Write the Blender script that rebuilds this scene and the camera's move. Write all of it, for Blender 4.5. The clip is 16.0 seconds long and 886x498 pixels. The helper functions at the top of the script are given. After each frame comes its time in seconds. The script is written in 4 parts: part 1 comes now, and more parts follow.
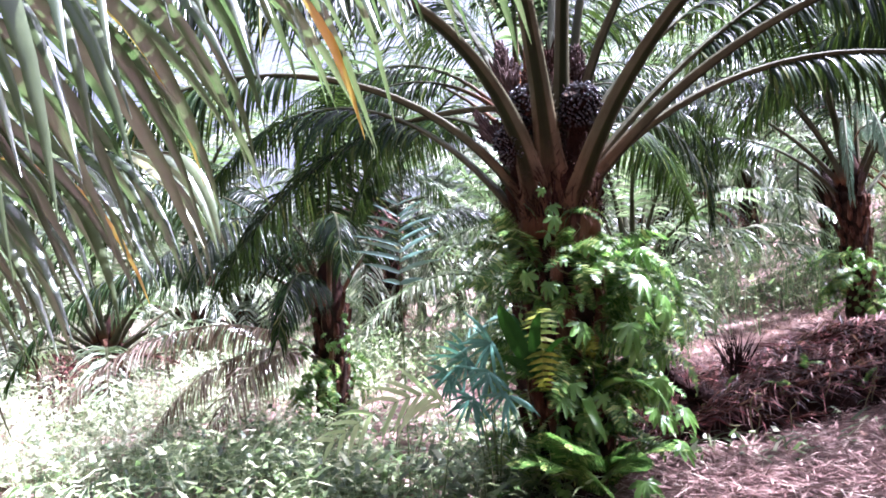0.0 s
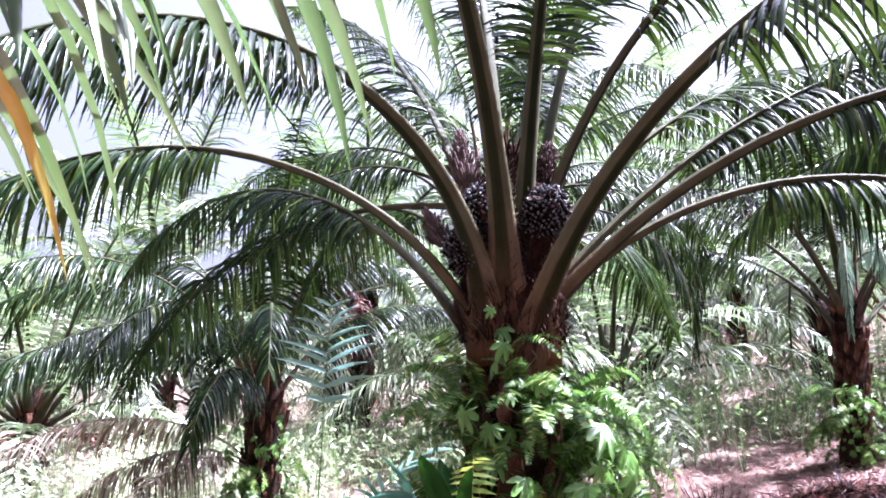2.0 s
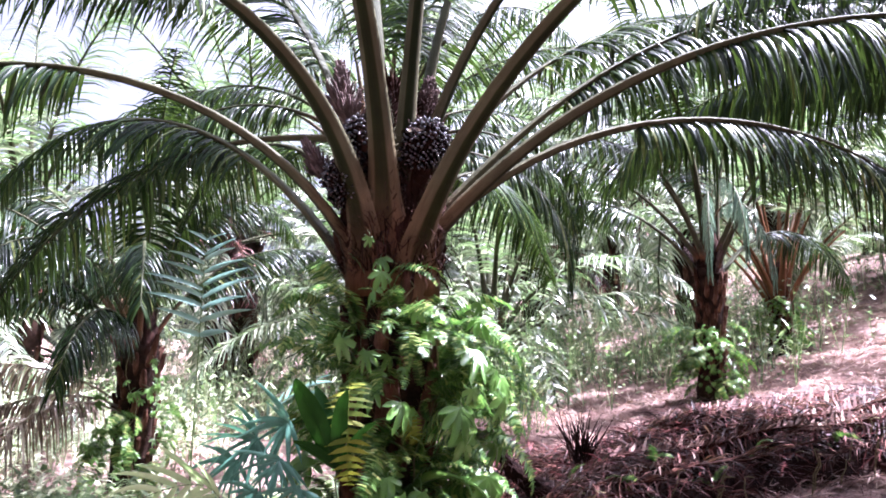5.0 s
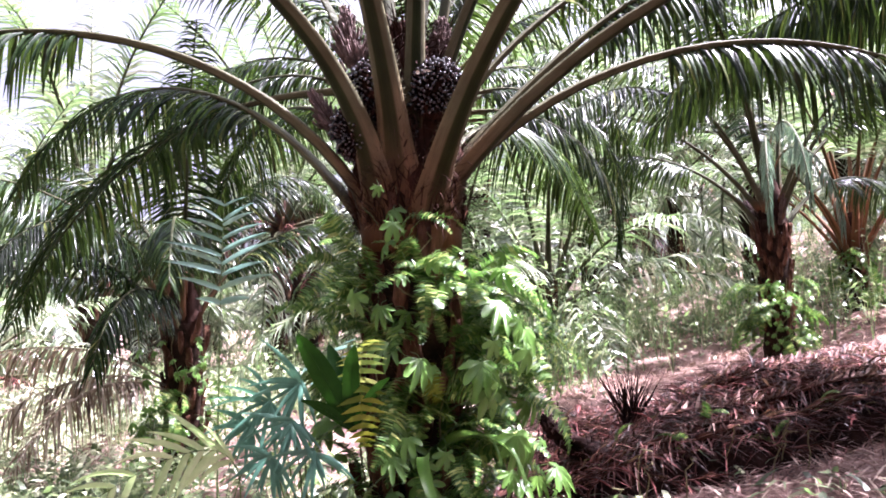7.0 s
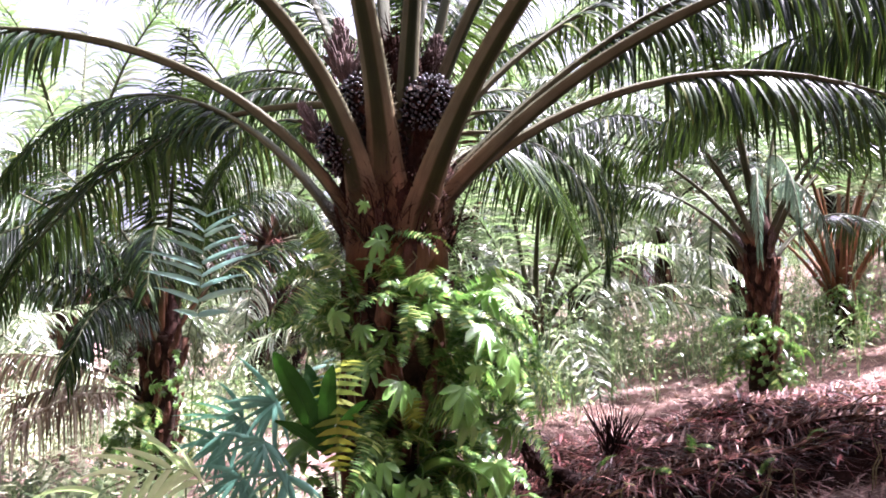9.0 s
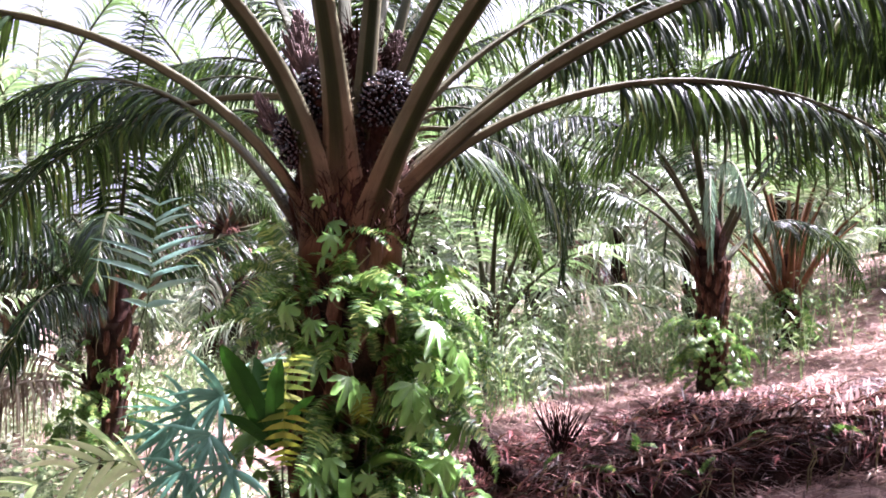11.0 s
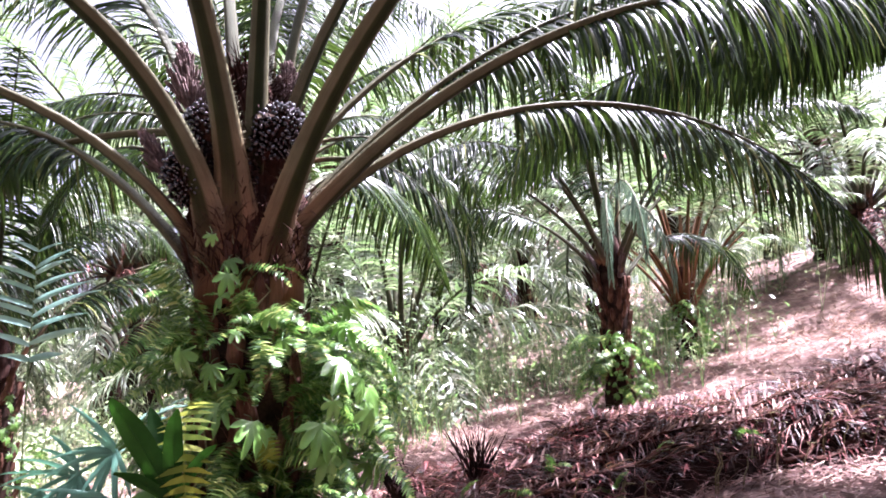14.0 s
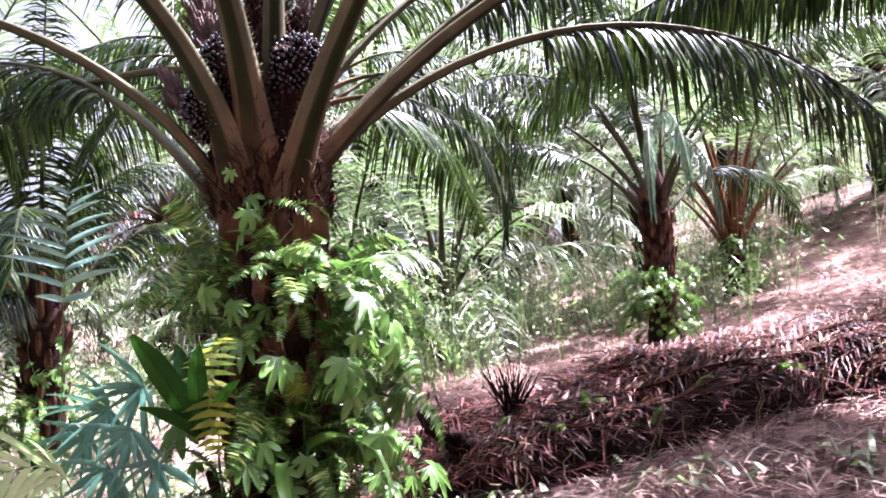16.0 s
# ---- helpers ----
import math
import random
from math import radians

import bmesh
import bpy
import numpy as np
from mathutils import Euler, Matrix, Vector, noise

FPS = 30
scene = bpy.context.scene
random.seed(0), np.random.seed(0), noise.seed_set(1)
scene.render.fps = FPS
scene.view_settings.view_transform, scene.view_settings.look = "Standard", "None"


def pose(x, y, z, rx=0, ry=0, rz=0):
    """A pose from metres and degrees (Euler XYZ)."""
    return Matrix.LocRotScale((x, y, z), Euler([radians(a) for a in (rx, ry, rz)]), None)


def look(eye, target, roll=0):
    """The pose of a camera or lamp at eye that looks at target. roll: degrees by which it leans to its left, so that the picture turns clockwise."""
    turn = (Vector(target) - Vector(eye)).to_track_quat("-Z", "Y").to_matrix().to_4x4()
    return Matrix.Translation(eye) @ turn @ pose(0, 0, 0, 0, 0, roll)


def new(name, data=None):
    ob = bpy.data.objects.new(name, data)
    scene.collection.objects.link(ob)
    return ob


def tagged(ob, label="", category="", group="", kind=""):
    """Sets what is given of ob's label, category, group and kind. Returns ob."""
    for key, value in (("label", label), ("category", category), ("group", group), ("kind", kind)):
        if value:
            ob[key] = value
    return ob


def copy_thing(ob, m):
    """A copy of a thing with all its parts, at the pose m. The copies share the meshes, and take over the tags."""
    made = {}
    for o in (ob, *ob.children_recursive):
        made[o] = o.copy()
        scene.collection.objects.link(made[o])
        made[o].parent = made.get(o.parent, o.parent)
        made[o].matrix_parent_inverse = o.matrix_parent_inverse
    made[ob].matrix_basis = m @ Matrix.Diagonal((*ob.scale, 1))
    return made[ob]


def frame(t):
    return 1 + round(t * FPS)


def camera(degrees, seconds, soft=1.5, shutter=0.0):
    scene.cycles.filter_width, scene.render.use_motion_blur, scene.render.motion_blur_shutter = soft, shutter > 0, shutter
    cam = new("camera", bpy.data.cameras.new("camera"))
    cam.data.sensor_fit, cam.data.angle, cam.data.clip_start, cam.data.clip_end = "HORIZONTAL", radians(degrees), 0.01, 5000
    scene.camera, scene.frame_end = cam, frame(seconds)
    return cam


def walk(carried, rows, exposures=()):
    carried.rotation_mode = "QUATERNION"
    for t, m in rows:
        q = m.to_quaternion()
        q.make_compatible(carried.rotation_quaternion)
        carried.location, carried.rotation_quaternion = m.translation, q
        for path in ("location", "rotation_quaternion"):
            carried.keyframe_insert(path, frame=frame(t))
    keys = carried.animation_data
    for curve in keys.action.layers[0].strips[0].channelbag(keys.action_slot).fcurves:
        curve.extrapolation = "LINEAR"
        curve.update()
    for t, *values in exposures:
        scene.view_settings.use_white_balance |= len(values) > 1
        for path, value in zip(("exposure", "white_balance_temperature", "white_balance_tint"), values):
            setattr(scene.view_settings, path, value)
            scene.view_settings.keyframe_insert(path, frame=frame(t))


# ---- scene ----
cam = camera(59.8, 16.0, soft=1.8)
PATH = [
    (0, (-0.158, 0.128, 1.7), (-0.094, 2.123, 1.831), -3.2),
    (0.5, (0.067, 0.396, 1.736), (-0.056, 2.383, 1.926), -1.8),
    (1, (0.183, 0.704, 1.74), (0.057, 2.696, 1.863), 1.1),
    (1.5, (0.25, 0.973, 1.843), (0.27, 2.963, 2.04), -0.4),
    (1.7, (0.263, 1.005, 1.951), (0.32, 2.991, 2.179), -0.9),
    (2, (0.264, 1.085, 2.037), (0.356, 3.054, 2.376), 1.4),
    (2.5, (0.293, 1.15, 2.07), (0.482, 3.104, 2.448), -1.8),
    (3, (0.298, 1.126, 2.021), (0.531, 3.078, 2.394), 0.3),
    (3.5, (0.356, 1.147, 1.967), (0.799, 3.075, 2.261), 1.1),
    (4, (0.393, 1.134, 1.931), (0.991, 3.026, 2.179), 0.7),
    (4.5, (0.388, 1.106, 1.899), (0.972, 3.003, 2.14), 0.5),
    (5, (0.327, 1.079, 1.86), (0.71, 3.028, 2.095), 0.9),
    (5.2, (0.336, 1.067, 1.827), (0.661, 3.025, 2.069), -0.1),
    (7.3, (0.708, 1.414, 1.681), (0.905, 3.398, 1.847), -1.1),
    (7.5, (0.697, 1.445, 1.686), (0.903, 3.429, 1.842), 0.4),
    (8, (0.686, 1.481, 1.696), (0.833, 3.465, 1.901), 0.4),
    (8.5, (0.711, 1.481, 1.697), (0.917, 3.456, 1.929), 0.3),
    (9, (0.715, 1.472, 1.691), (0.959, 3.443, 1.934), 0.6),
    (9.5, (0.719, 1.475, 1.687), (1.006, 3.439, 1.927), 1.3),
    (11.8, (0.766, 1.427, 1.725), (1.145, 3.378, 1.948), 1.0),
    (12, (0.752, 1.487, 1.691), (1.144, 3.435, 1.918), 0.6),
    (12.5, (0.761, 1.503, 1.69), (1.2, 3.444, 1.894), 0.5),
    (13, (0.767, 1.507, 1.717), (1.235, 3.436, 1.956), 0.4),
    (13.5, (0.796, 1.518, 1.738), (1.356, 3.416, 2.03), -2.0),
    (14, (0.795, 1.505, 1.738), (1.373, 3.397, 2.036), -2.1),
    (14.5, (0.784, 1.501, 1.728), (1.331, 3.403, 2.016), -2.2),
    (15, (0.77, 1.513, 1.696), (1.283, 3.435, 1.9), -1.1),
    (15.5, (0.809, 1.532, 1.69), (1.369, 3.443, 1.874), -0.7),
    (16, (0.956, 1.593, 1.687), (1.413, 3.534, 1.843), -2.8),
]
walk(cam, [(t, look(eye, target, roll)) for t, eye, target, roll in PATH], [(0, 3.23, 5350, 31), (3, 3.32, 5350, 31), (5.2, 3.35, 5500, 31), (7.3, 3.4, 5850, 32), (16, 3.46, 5700, 32)])

# ---- world and sun ----
SUN_EL, SUN_AZ = 62.0, 8.0
world = bpy.data.worlds.new("world")
scene.world = world
world.use_nodes = True
wn = world.node_tree.nodes
sky = wn.new("ShaderNodeTexSky")
sky.sky_type, sky.sun_disc = "NISHITA", False
sky.sun_elevation, sky.sun_rotation = radians(SUN_EL), radians(90 - SUN_AZ)
sky.dust_density, sky.air_density, sky.ozone_density = 9.0, 0.4, 0.4
wn["Background"].inputs["Strength"].default_value = 0.074
# bright tropical haze: a paler sky than clear air gives
grey, haze = wn.new("ShaderNodeRGBToBW"), wn.new("ShaderNodeMix")
haze.data_type = "RGBA"
haze.inputs[0].default_value = 0.65
world.node_tree.links.new(sky.outputs[0], grey.inputs[0])
world.node_tree.links.new(sky.outputs[0], haze.inputs[6])
world.node_tree.links.new(grey.outputs[0], haze.inputs[7])
world.node_tree.links.new(haze.outputs[2], wn["Background"].inputs["Color"])
sun_data = bpy.data.lights.new("sun", "SUN")
sun_data.energy, sun_data.angle, sun_data.color = 5.0, radians(0.6), (1.0, 0.97, 0.92)
sun = new("sun", sun_data)
sx = math.cos(radians(SUN_EL)) * math.cos(radians(SUN_AZ))
sy = math.cos(radians(SUN_EL)) * math.sin(radians(SUN_AZ))
sun.matrix_world = look((30 * sx, 30 * sy, 30 * math.sin(radians(SUN_EL))), (0, 0, 0))


# ---- materials ----
def shader(name, rough=0.6, spec=0.4):
    m = bpy.data.materials.new(name)
    m.use_nodes = True
    nt = m.node_tree
    b = nt.nodes["Principled BSDF"]
    b.inputs["Roughness"].default_value = rough
    b.inputs["Specular IOR Level"].default_value = spec
    return m, nt, b


def ramp(nt, fac, stops):
    r = nt.nodes.new("ShaderNodeValToRGB")
    el = r.color_ramp.elements
    el.remove(el[1])
    el[0].position, el[0].color = stops[0][0], (*stops[0][1], 1)
    for p, c in stops[1:]:
        el.new(p).color = (*c, 1)
    nt.links.new(fac, r.inputs[0])
    return r.outputs[0]


def noise_tex(nt, scale, detail=4, coord="Object", stretch=(1, 1, 1)):
    tc, mp, n = (nt.nodes.new(k) for k in ("ShaderNodeTexCoord", "ShaderNodeMapping", "ShaderNodeTexNoise"))
    mp.inputs["Scale"].default_value = stretch
    n.inputs["Scale"].default_value, n.inputs["Detail"].default_value = scale, detail
    nt.links.new(tc.outputs[coord], mp.inputs[0])
    nt.links.new(mp.outputs[0], n.inputs[0])
    return n.outputs[0]


def mix(nt, fac, a, b, mode="MIX"):
    n = nt.nodes.new("ShaderNodeMix")
    n.data_type, n.blend_type = "RGBA", mode
    for sock, v in ((n.inputs[0], fac), (n.inputs[6], a), (n.inputs[7], b)):
        if isinstance(v, (int, float)):
            sock.default_value = v
        elif isinstance(v, tuple):
            sock.default_value = (*v, 1)
        else:
            nt.links.new(v, sock)
    return n.outputs[2]


def bump(nt, b, height, strength, dist=0.01):
    n = nt.nodes.new("ShaderNodeBump")
    n.inputs["Strength"].default_value, n.inputs["Distance"].default_value = strength, dist
    nt.links.new(height, n.inputs["Height"])
    nt.links.new(n.outputs[0], b.inputs["Normal"])


def leaf_mat(name, stops, rough=0.34, thin=0.14, glow=(0.16, 0.28, 0.08), spec=0.8):
    """Leaf blade: glossy skin, light through it, colour by leaflet and by patch."""
    m, nt, b = shader(name, rough, spec)
    geo = nt.nodes.new("ShaderNodeNewGeometry")
    col = ramp(nt, geo.outputs["Random Per Island"], stops)
    n1 = noise_tex(nt, 1.3, 3)
    n2 = noise_tex(nt, 22.0, 3)
    col = mix(nt, 0.5, col, ramp(nt, n1, [(0.3, (0.6, 0.62, 0.6)), (0.7, (1.35, 1.3, 1.2))]), "MULTIPLY")
    col = mix(nt, 0.35, col, ramp(nt, n2, [(0.3, (0.6, 0.6, 0.6)), (0.7, (1.3, 1.3, 1.2))]), "MULTIPLY")
    nt.links.new(col, b.inputs["Base Color"])
    tr = nt.nodes.new("ShaderNodeBsdfTranslucent")
    nt.links.new(mix(nt, 0.6, col, glow), tr.inputs[0])
    ms = nt.nodes.new("ShaderNodeMixShader")
    ms.inputs[0].default_value = thin
    nt.links.new(b.outputs[0], ms.inputs[1])
    nt.links.new(tr.outputs[0], ms.inputs[2])
    nt.links.new(ms.outputs[0], nt.nodes["Material Output"].inputs[0])
    bump(nt, b, n2, 0.25, 0.004)
    return m


def rough_mat(name, stops, scale=8.0, rough=0.8, stretch=(1, 1, 1), fine=60.0, depth=0.6, spec=0.07, big=0.7):
    m, nt, b = shader(name, rough, spec)
    n1 = noise_tex(nt, scale, 5, "Object", stretch)
    n2 = noise_tex(nt, fine, 4, "Object", stretch)
    n3 = noise_tex(nt, big, 3)
    col = ramp(nt, n1, stops)
    col = mix(nt, 0.6, col, ramp(nt, n2, [(0.3, (0.55, 0.55, 0.55)), (0.7, (1.4, 1.4, 1.4))]), "MULTIPLY")
    col = mix(nt, 0.5, col, ramp(nt, n3, [(0.35, (0.65, 0.65, 0.65)), (0.65, (1.3, 1.3, 1.3))]), "MULTIPLY")
    info = nt.nodes.new("ShaderNodeObjectInfo")
    col = mix(nt, 0.5, col, ramp(nt, info.outputs["Random"], [(0, (0.6, 0.6, 0.6)), (1, (1.35, 1.3, 1.25))]), "MULTIPLY")
    nt.links.new(col, b.inputs["Base Color"])
    bump(nt, b, n2, depth, 0.01)
    return m


def stuff_mat(name, stops, rough=0.75, thin=0.15, spec=0.12):
    m = leaf_mat(name, stops, rough, thin, (0.4, 0.25, 0.12), spec)
    return m


def petiole_mat(name, rust=1.0):
    """Frond stalk: rusty at the foot, olive to grey-green further out, with long fibres."""
    m, nt, b = shader(name, 0.6, 0.08)
    uv = nt.nodes.new("ShaderNodeTexCoord")
    sep = nt.nodes.new("ShaderNodeSeparateXYZ")
    nt.links.new(uv.outputs["UV"], sep.inputs[0])
    along = ramp(nt, sep.outputs[0], [(0.0, (0.085, 0.034, 0.018)), (0.07 * rust, (0.14, 0.070, 0.041)), (0.15 * rust, (0.078, 0.056, 0.037)),
                                      (0.23 * rust, (0.050, 0.051, 0.035)), (1.0, (0.034, 0.042, 0.022))])
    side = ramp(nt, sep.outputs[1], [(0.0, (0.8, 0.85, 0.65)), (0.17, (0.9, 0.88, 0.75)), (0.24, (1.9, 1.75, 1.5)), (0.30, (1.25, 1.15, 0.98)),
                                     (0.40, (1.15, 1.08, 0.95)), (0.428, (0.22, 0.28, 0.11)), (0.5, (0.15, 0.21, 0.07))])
    foot = ramp(nt, sep.outputs[0], [(0.03, (0.15, 0.15, 0.15)), (0.17, (1.0, 1.0, 1.0))])
    tc, mp, n = (nt.nodes.new(k) for k in ("ShaderNodeTexCoord", "ShaderNodeMapping", "ShaderNodeTexNoise"))
    mp.inputs["Scale"].default_value = (9, 38, 1)
    n.inputs["Scale"].default_value, n.inputs["Detail"].default_value = 3.0, 5
    nt.links.new(tc.outputs["UV"], mp.inputs[0])
    nt.links.new(mp.outputs[0], n.inputs[0])
    n3 = noise_tex(nt, 5.0, 4)
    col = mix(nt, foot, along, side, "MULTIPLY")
    col = mix(nt, 0.7, col, ramp(nt, n.outputs[0], [(0.3, (0.6, 0.58, 0.55)), (0.7, (1.35, 1.35, 1.3))]), "MULTIPLY")
    col = mix(nt, 0.5, col, ramp(nt, n3, [(0.35, (0.65, 0.6, 0.55)), (0.65, (1.3, 1.3, 1.3))]), "MULTIPLY")
    nt.links.new(col, b.inputs["Base Color"])
    bump(nt, b, n.outputs[0], 0.4, 0.006)
    return m


# Green deepened almost to black, so near fronds carry their shade in colour.
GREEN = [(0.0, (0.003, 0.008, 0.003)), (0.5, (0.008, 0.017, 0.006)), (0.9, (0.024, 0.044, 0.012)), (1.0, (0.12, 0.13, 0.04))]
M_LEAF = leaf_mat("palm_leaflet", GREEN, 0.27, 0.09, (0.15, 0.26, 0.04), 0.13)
# Far copy: pale greens paint sun, dark and whitish leaflets paint gaps, glints.
M_LEAF_FAR = leaf_mat("palm_leaflet_painted_sunny", [(0.0, (0.012, 0.020, 0.010)), (0.35, (0.085, 0.115, 0.062)), (0.8, (0.22, 0.25, 0.16)), (1.0, (0.42, 0.40, 0.32))], 0.34, 0.3)
M_LEAF_NEAR = leaf_mat("palm_leaflet_yellowing", [(0.0, (0.018, 0.032, 0.012)), (0.5, (0.045, 0.062, 0.026)), (0.97, (0.09, 0.115, 0.06)), (0.985, (0.45, 0.28, 0.03))], 0.26, 0.2, (0.16, 0.28, 0.08), 0.9)
M_YOUNG = leaf_mat("young_palm_leaf", [(0.0, (0.12, 0.24, 0.20)), (1.0, (0.22, 0.36, 0.31))], 0.3, 0.3)
M_FAN = leaf_mat("teal_palm_leaf", [(0.0, (0.035, 0.11, 0.08)), (1.0, (0.10, 0.23, 0.175))], 0.38, 0.25, (0.10, 0.28, 0.15), 0.25)
M_SPEAR = leaf_mat("folded_spear_leaf", [(0.0, (0.07, 0.12, 0.085)), (1.0, (0.17, 0.24, 0.17))], 0.3, 0.2, (0.14, 0.26, 0.14), 0.6)
# Pale green that paints direct sun onto the shaded young palm.
M_SUNLEAF = leaf_mat("young_palm_leaf_painted_sun", [(0.0, (0.26, 0.40, 0.20)), (1.0, (0.42, 0.54, 0.33))], 0.28, 0.35, (0.3, 0.42, 0.12), 1.0)
M_FERN = leaf_mat("fern_leaf", [(0.0, (0.014, 0.040, 0.008)), (0.5, (0.050, 0.110, 0.022)), (0.8, (0.13, 0.21, 0.05)), (1.0, (0.32, 0.35, 0.11))], 0.36, 0.28, (0.16, 0.36, 0.06), 0.2)
M_FERN_Y = leaf_mat("fern_leaf_yellowing", [(0.0, (0.05, 0.085, 0.008)), (1.0, (0.15, 0.165, 0.018))], 0.55, 0.25, (0.3, 0.32, 0.03), 0.15)
M_NEST = leaf_mat("strap_leaf", [(0.0, (0.005, 0.022, 0.003)), (1.0, (0.009, 0.032, 0.005))], 0.6, 0.06, (0.1, 0.35, 0.03), 0.05)
M_LOBED = leaf_mat("lobed_leaf", [(0.0, (0.03, 0.09, 0.015)), (0.6, (0.10, 0.20, 0.045)), (1.0, (0.36, 0.42, 0.20))], 0.28, 0.34, (0.22, 0.4, 0.08), 0.4)
# Wide dark-to-white range paints shaded gaps and sun glints among the leaves.
M_SHRUB = leaf_mat("shrub_leaf", [(0.0, (0.008, 0.014, 0.006)), (0.5, (0.085, 0.125, 0.048)), (0.8, (0.24, 0.28, 0.14)), (1.0, (0.60, 0.60, 0.42))], 0.45, 0.4)
# Weeds coloured near white to paint strong sunlight on the western ground.
M_WEED = leaf_mat("painted_sun_weed_leaf", [(0.0, (0.07, 0.11, 0.04)), (0.4, (0.34, 0.40, 0.24)), (1.0, (0.72, 0.72, 0.58))], 0.5, 0.4, (0.4, 0.45, 0.25))
M_PETIOLE = petiole_mat("frond_stalk")
M_FARSTALK = petiole_mat("far_frond_stalk", 0.25)
M_RUSTY = petiole_mat("rusty_frond_stalk", 3.4)
M_BUTT = rough_mat("old_frond_butt", [(0.25, (0.016, 0.007, 0.005)), (0.5, (0.085, 0.038, 0.024)), (0.75, (0.26, 0.145, 0.10))], 9, 0.85, (1, 1, 0.35))
M_FIBRE = rough_mat("crown_fibre", [(0.3, (0.009, 0.004, 0.003)), (0.7, (0.042, 0.018, 0.013))], 14, 0.95, (1, 1, 0.2))
M_TRUNK = rough_mat("palm_trunk", [(0.3, (0.010, 0.006, 0.004)), (0.7, (0.038, 0.021, 0.015))], 10, 0.95)
M_FRUIT, _nt, _b = shader("ripe_fruit", 0.13, 0.55)
_g = _nt.nodes.new("ShaderNodeNewGeometry")
_nt.links.new(ramp(_nt, _g.outputs["Random Per Island"], [(0, (0.004, 0.003, 0.004)), (0.75, (0.012, 0.006, 0.007)), (0.94, (0.07, 0.022, 0.012)), (1, (0.2, 0.06, 0.02))]), _b.inputs["Base Color"])
M_FLOWER = rough_mat("dry_flower", [(0.3, (0.045, 0.031, 0.029)), (0.7, (0.14, 0.10, 0.094))], 12, 0.9)
M_SOIL = rough_mat("soil", [(0.25, (0.07, 0.043, 0.038)), (0.5, (0.18, 0.118, 0.105)), (0.75, (0.36, 0.26, 0.23))], 2.2, 0.95, fine=45, big=0.35)
M_LITTER = stuff_mat("dry_leaflet", [(0.0, (0.05, 0.025, 0.024)), (0.45, (0.16, 0.092, 0.086)), (0.8, (0.33, 0.22, 0.20)), (1.0, (0.52, 0.42, 0.36))])
# Dead reds darkened to paint the heap's shade; pale last stops paint highlights.
M_DEAD = stuff_mat("dead_leaflet", [(0.0, (0.005, 0.0015, 0.0015)), (0.5, (0.025, 0.006, 0.006)), (0.85, (0.10, 0.026, 0.026)), (1.0, (0.40, 0.20, 0.18))], 0.45, 0.06, 0.07)
M_DEADPINK = stuff_mat("dry_pink_leaflet", [(0.0, (0.010, 0.004, 0.004)), (0.5, (0.050, 0.018, 0.017)), (0.85, (0.16, 0.070, 0.062)), (1.0, (0.50, 0.34, 0.30))], 0.45, 0.1, 0.15)
M_DRYGREY = stuff_mat("withered_leaflet", [(0.0, (0.06, 0.042, 0.035)), (0.5, (0.24, 0.18, 0.155)), (1.0, (0.58, 0.51, 0.45))], 0.6, 0.3)
M_GREENSTEM = rough_mat("green_stem", [(0.3, (0.05, 0.08, 0.03)), (0.7, (0.13, 0.18, 0.07))], 16, 0.5)
M_HUSK = rough_mat("dry_husk", [(0.3, (0.30, 0.22, 0.18)), (0.7, (0.62, 0.54, 0.48))], 14, 0.7)
M_DEADSTALK = rough_mat("dead_stalk", [(0.3, (0.016, 0.006, 0.005)), (0.7, (0.085, 0.034, 0.024))], 7, 0.8)
M_LOG = rough_mat("rotting_wood", [(0.3, (0.006, 0.003, 0.003)), (0.7, (0.030, 0.014, 0.011))], 9, 0.9)
M_VINE = rough_mat("vine_stem", [(0.3, (0.10, 0.09, 0.04)), (0.7, (0.25, 0.22, 0.12))], 20, 0.7)


# ---- building kit ----
class Soup:
    """Collects vertices, faces and per-corner coordinates for one mesh."""

    def __init__(self):
        self.v, self.f, self.uv, self.many = [], [], [], []

    def add(self, verts, faces, uvs=None):
        k = len(self.v)
        self.v.extend(map(tuple, verts))
        self.f.extend(tuple(i + k for i in f) for f in faces)
        self.uv.extend(uvs if uvs is not None else [(0.5, 0.5)] * len(verts))

    def add_many(self, verts, quads, uvs):
        self.many.append((verts, quads, uvs))

    def mesh(self, name, material, smooth=True):
        vs = [np.asarray(self.v, dtype=float).reshape(-1, 3)]
        uvs = [np.asarray(self.uv, dtype=float).reshape(-1, 2)]
        loops = [np.fromiter((i for f in self.f for i in f), dtype=np.int64)]
        sizes = [np.fromiter((len(f) for f in self.f), dtype=np.int64)]
        k = len(self.v)
        for v, q, u in self.many:
            vs.append(v)
            uvs.append(u)
            loops.append((q + k).ravel())
            sizes.append(np.full(len(q), 4))
            k += len(v)
        vs, uvs, loops, sizes = (np.concatenate(x) for x in (vs, uvs, loops, sizes))
        me = bpy.data.meshes.new(name)
        me.vertices.add(len(vs))
        me.vertices.foreach_set("co", vs.astype(np.float32).ravel())
        me.loops.add(len(loops))
        me.loops.foreach_set("vertex_index", loops.astype(np.int32))
        me.polygons.add(len(sizes))
        me.polygons.foreach_set("loop_start", np.concatenate([[0], np.cumsum(sizes)[:-1]]).astype(np.int32))
        me.polygons.foreach_set("use_smooth", [smooth] * len(sizes))
        me.update(calc_edges=True)
        layer = me.uv_layers.new(name="UVMap")
        layer.data.foreach_set("uv", uvs.astype(np.float32)[loops].ravel())
        me.materials.append(material)
        return me


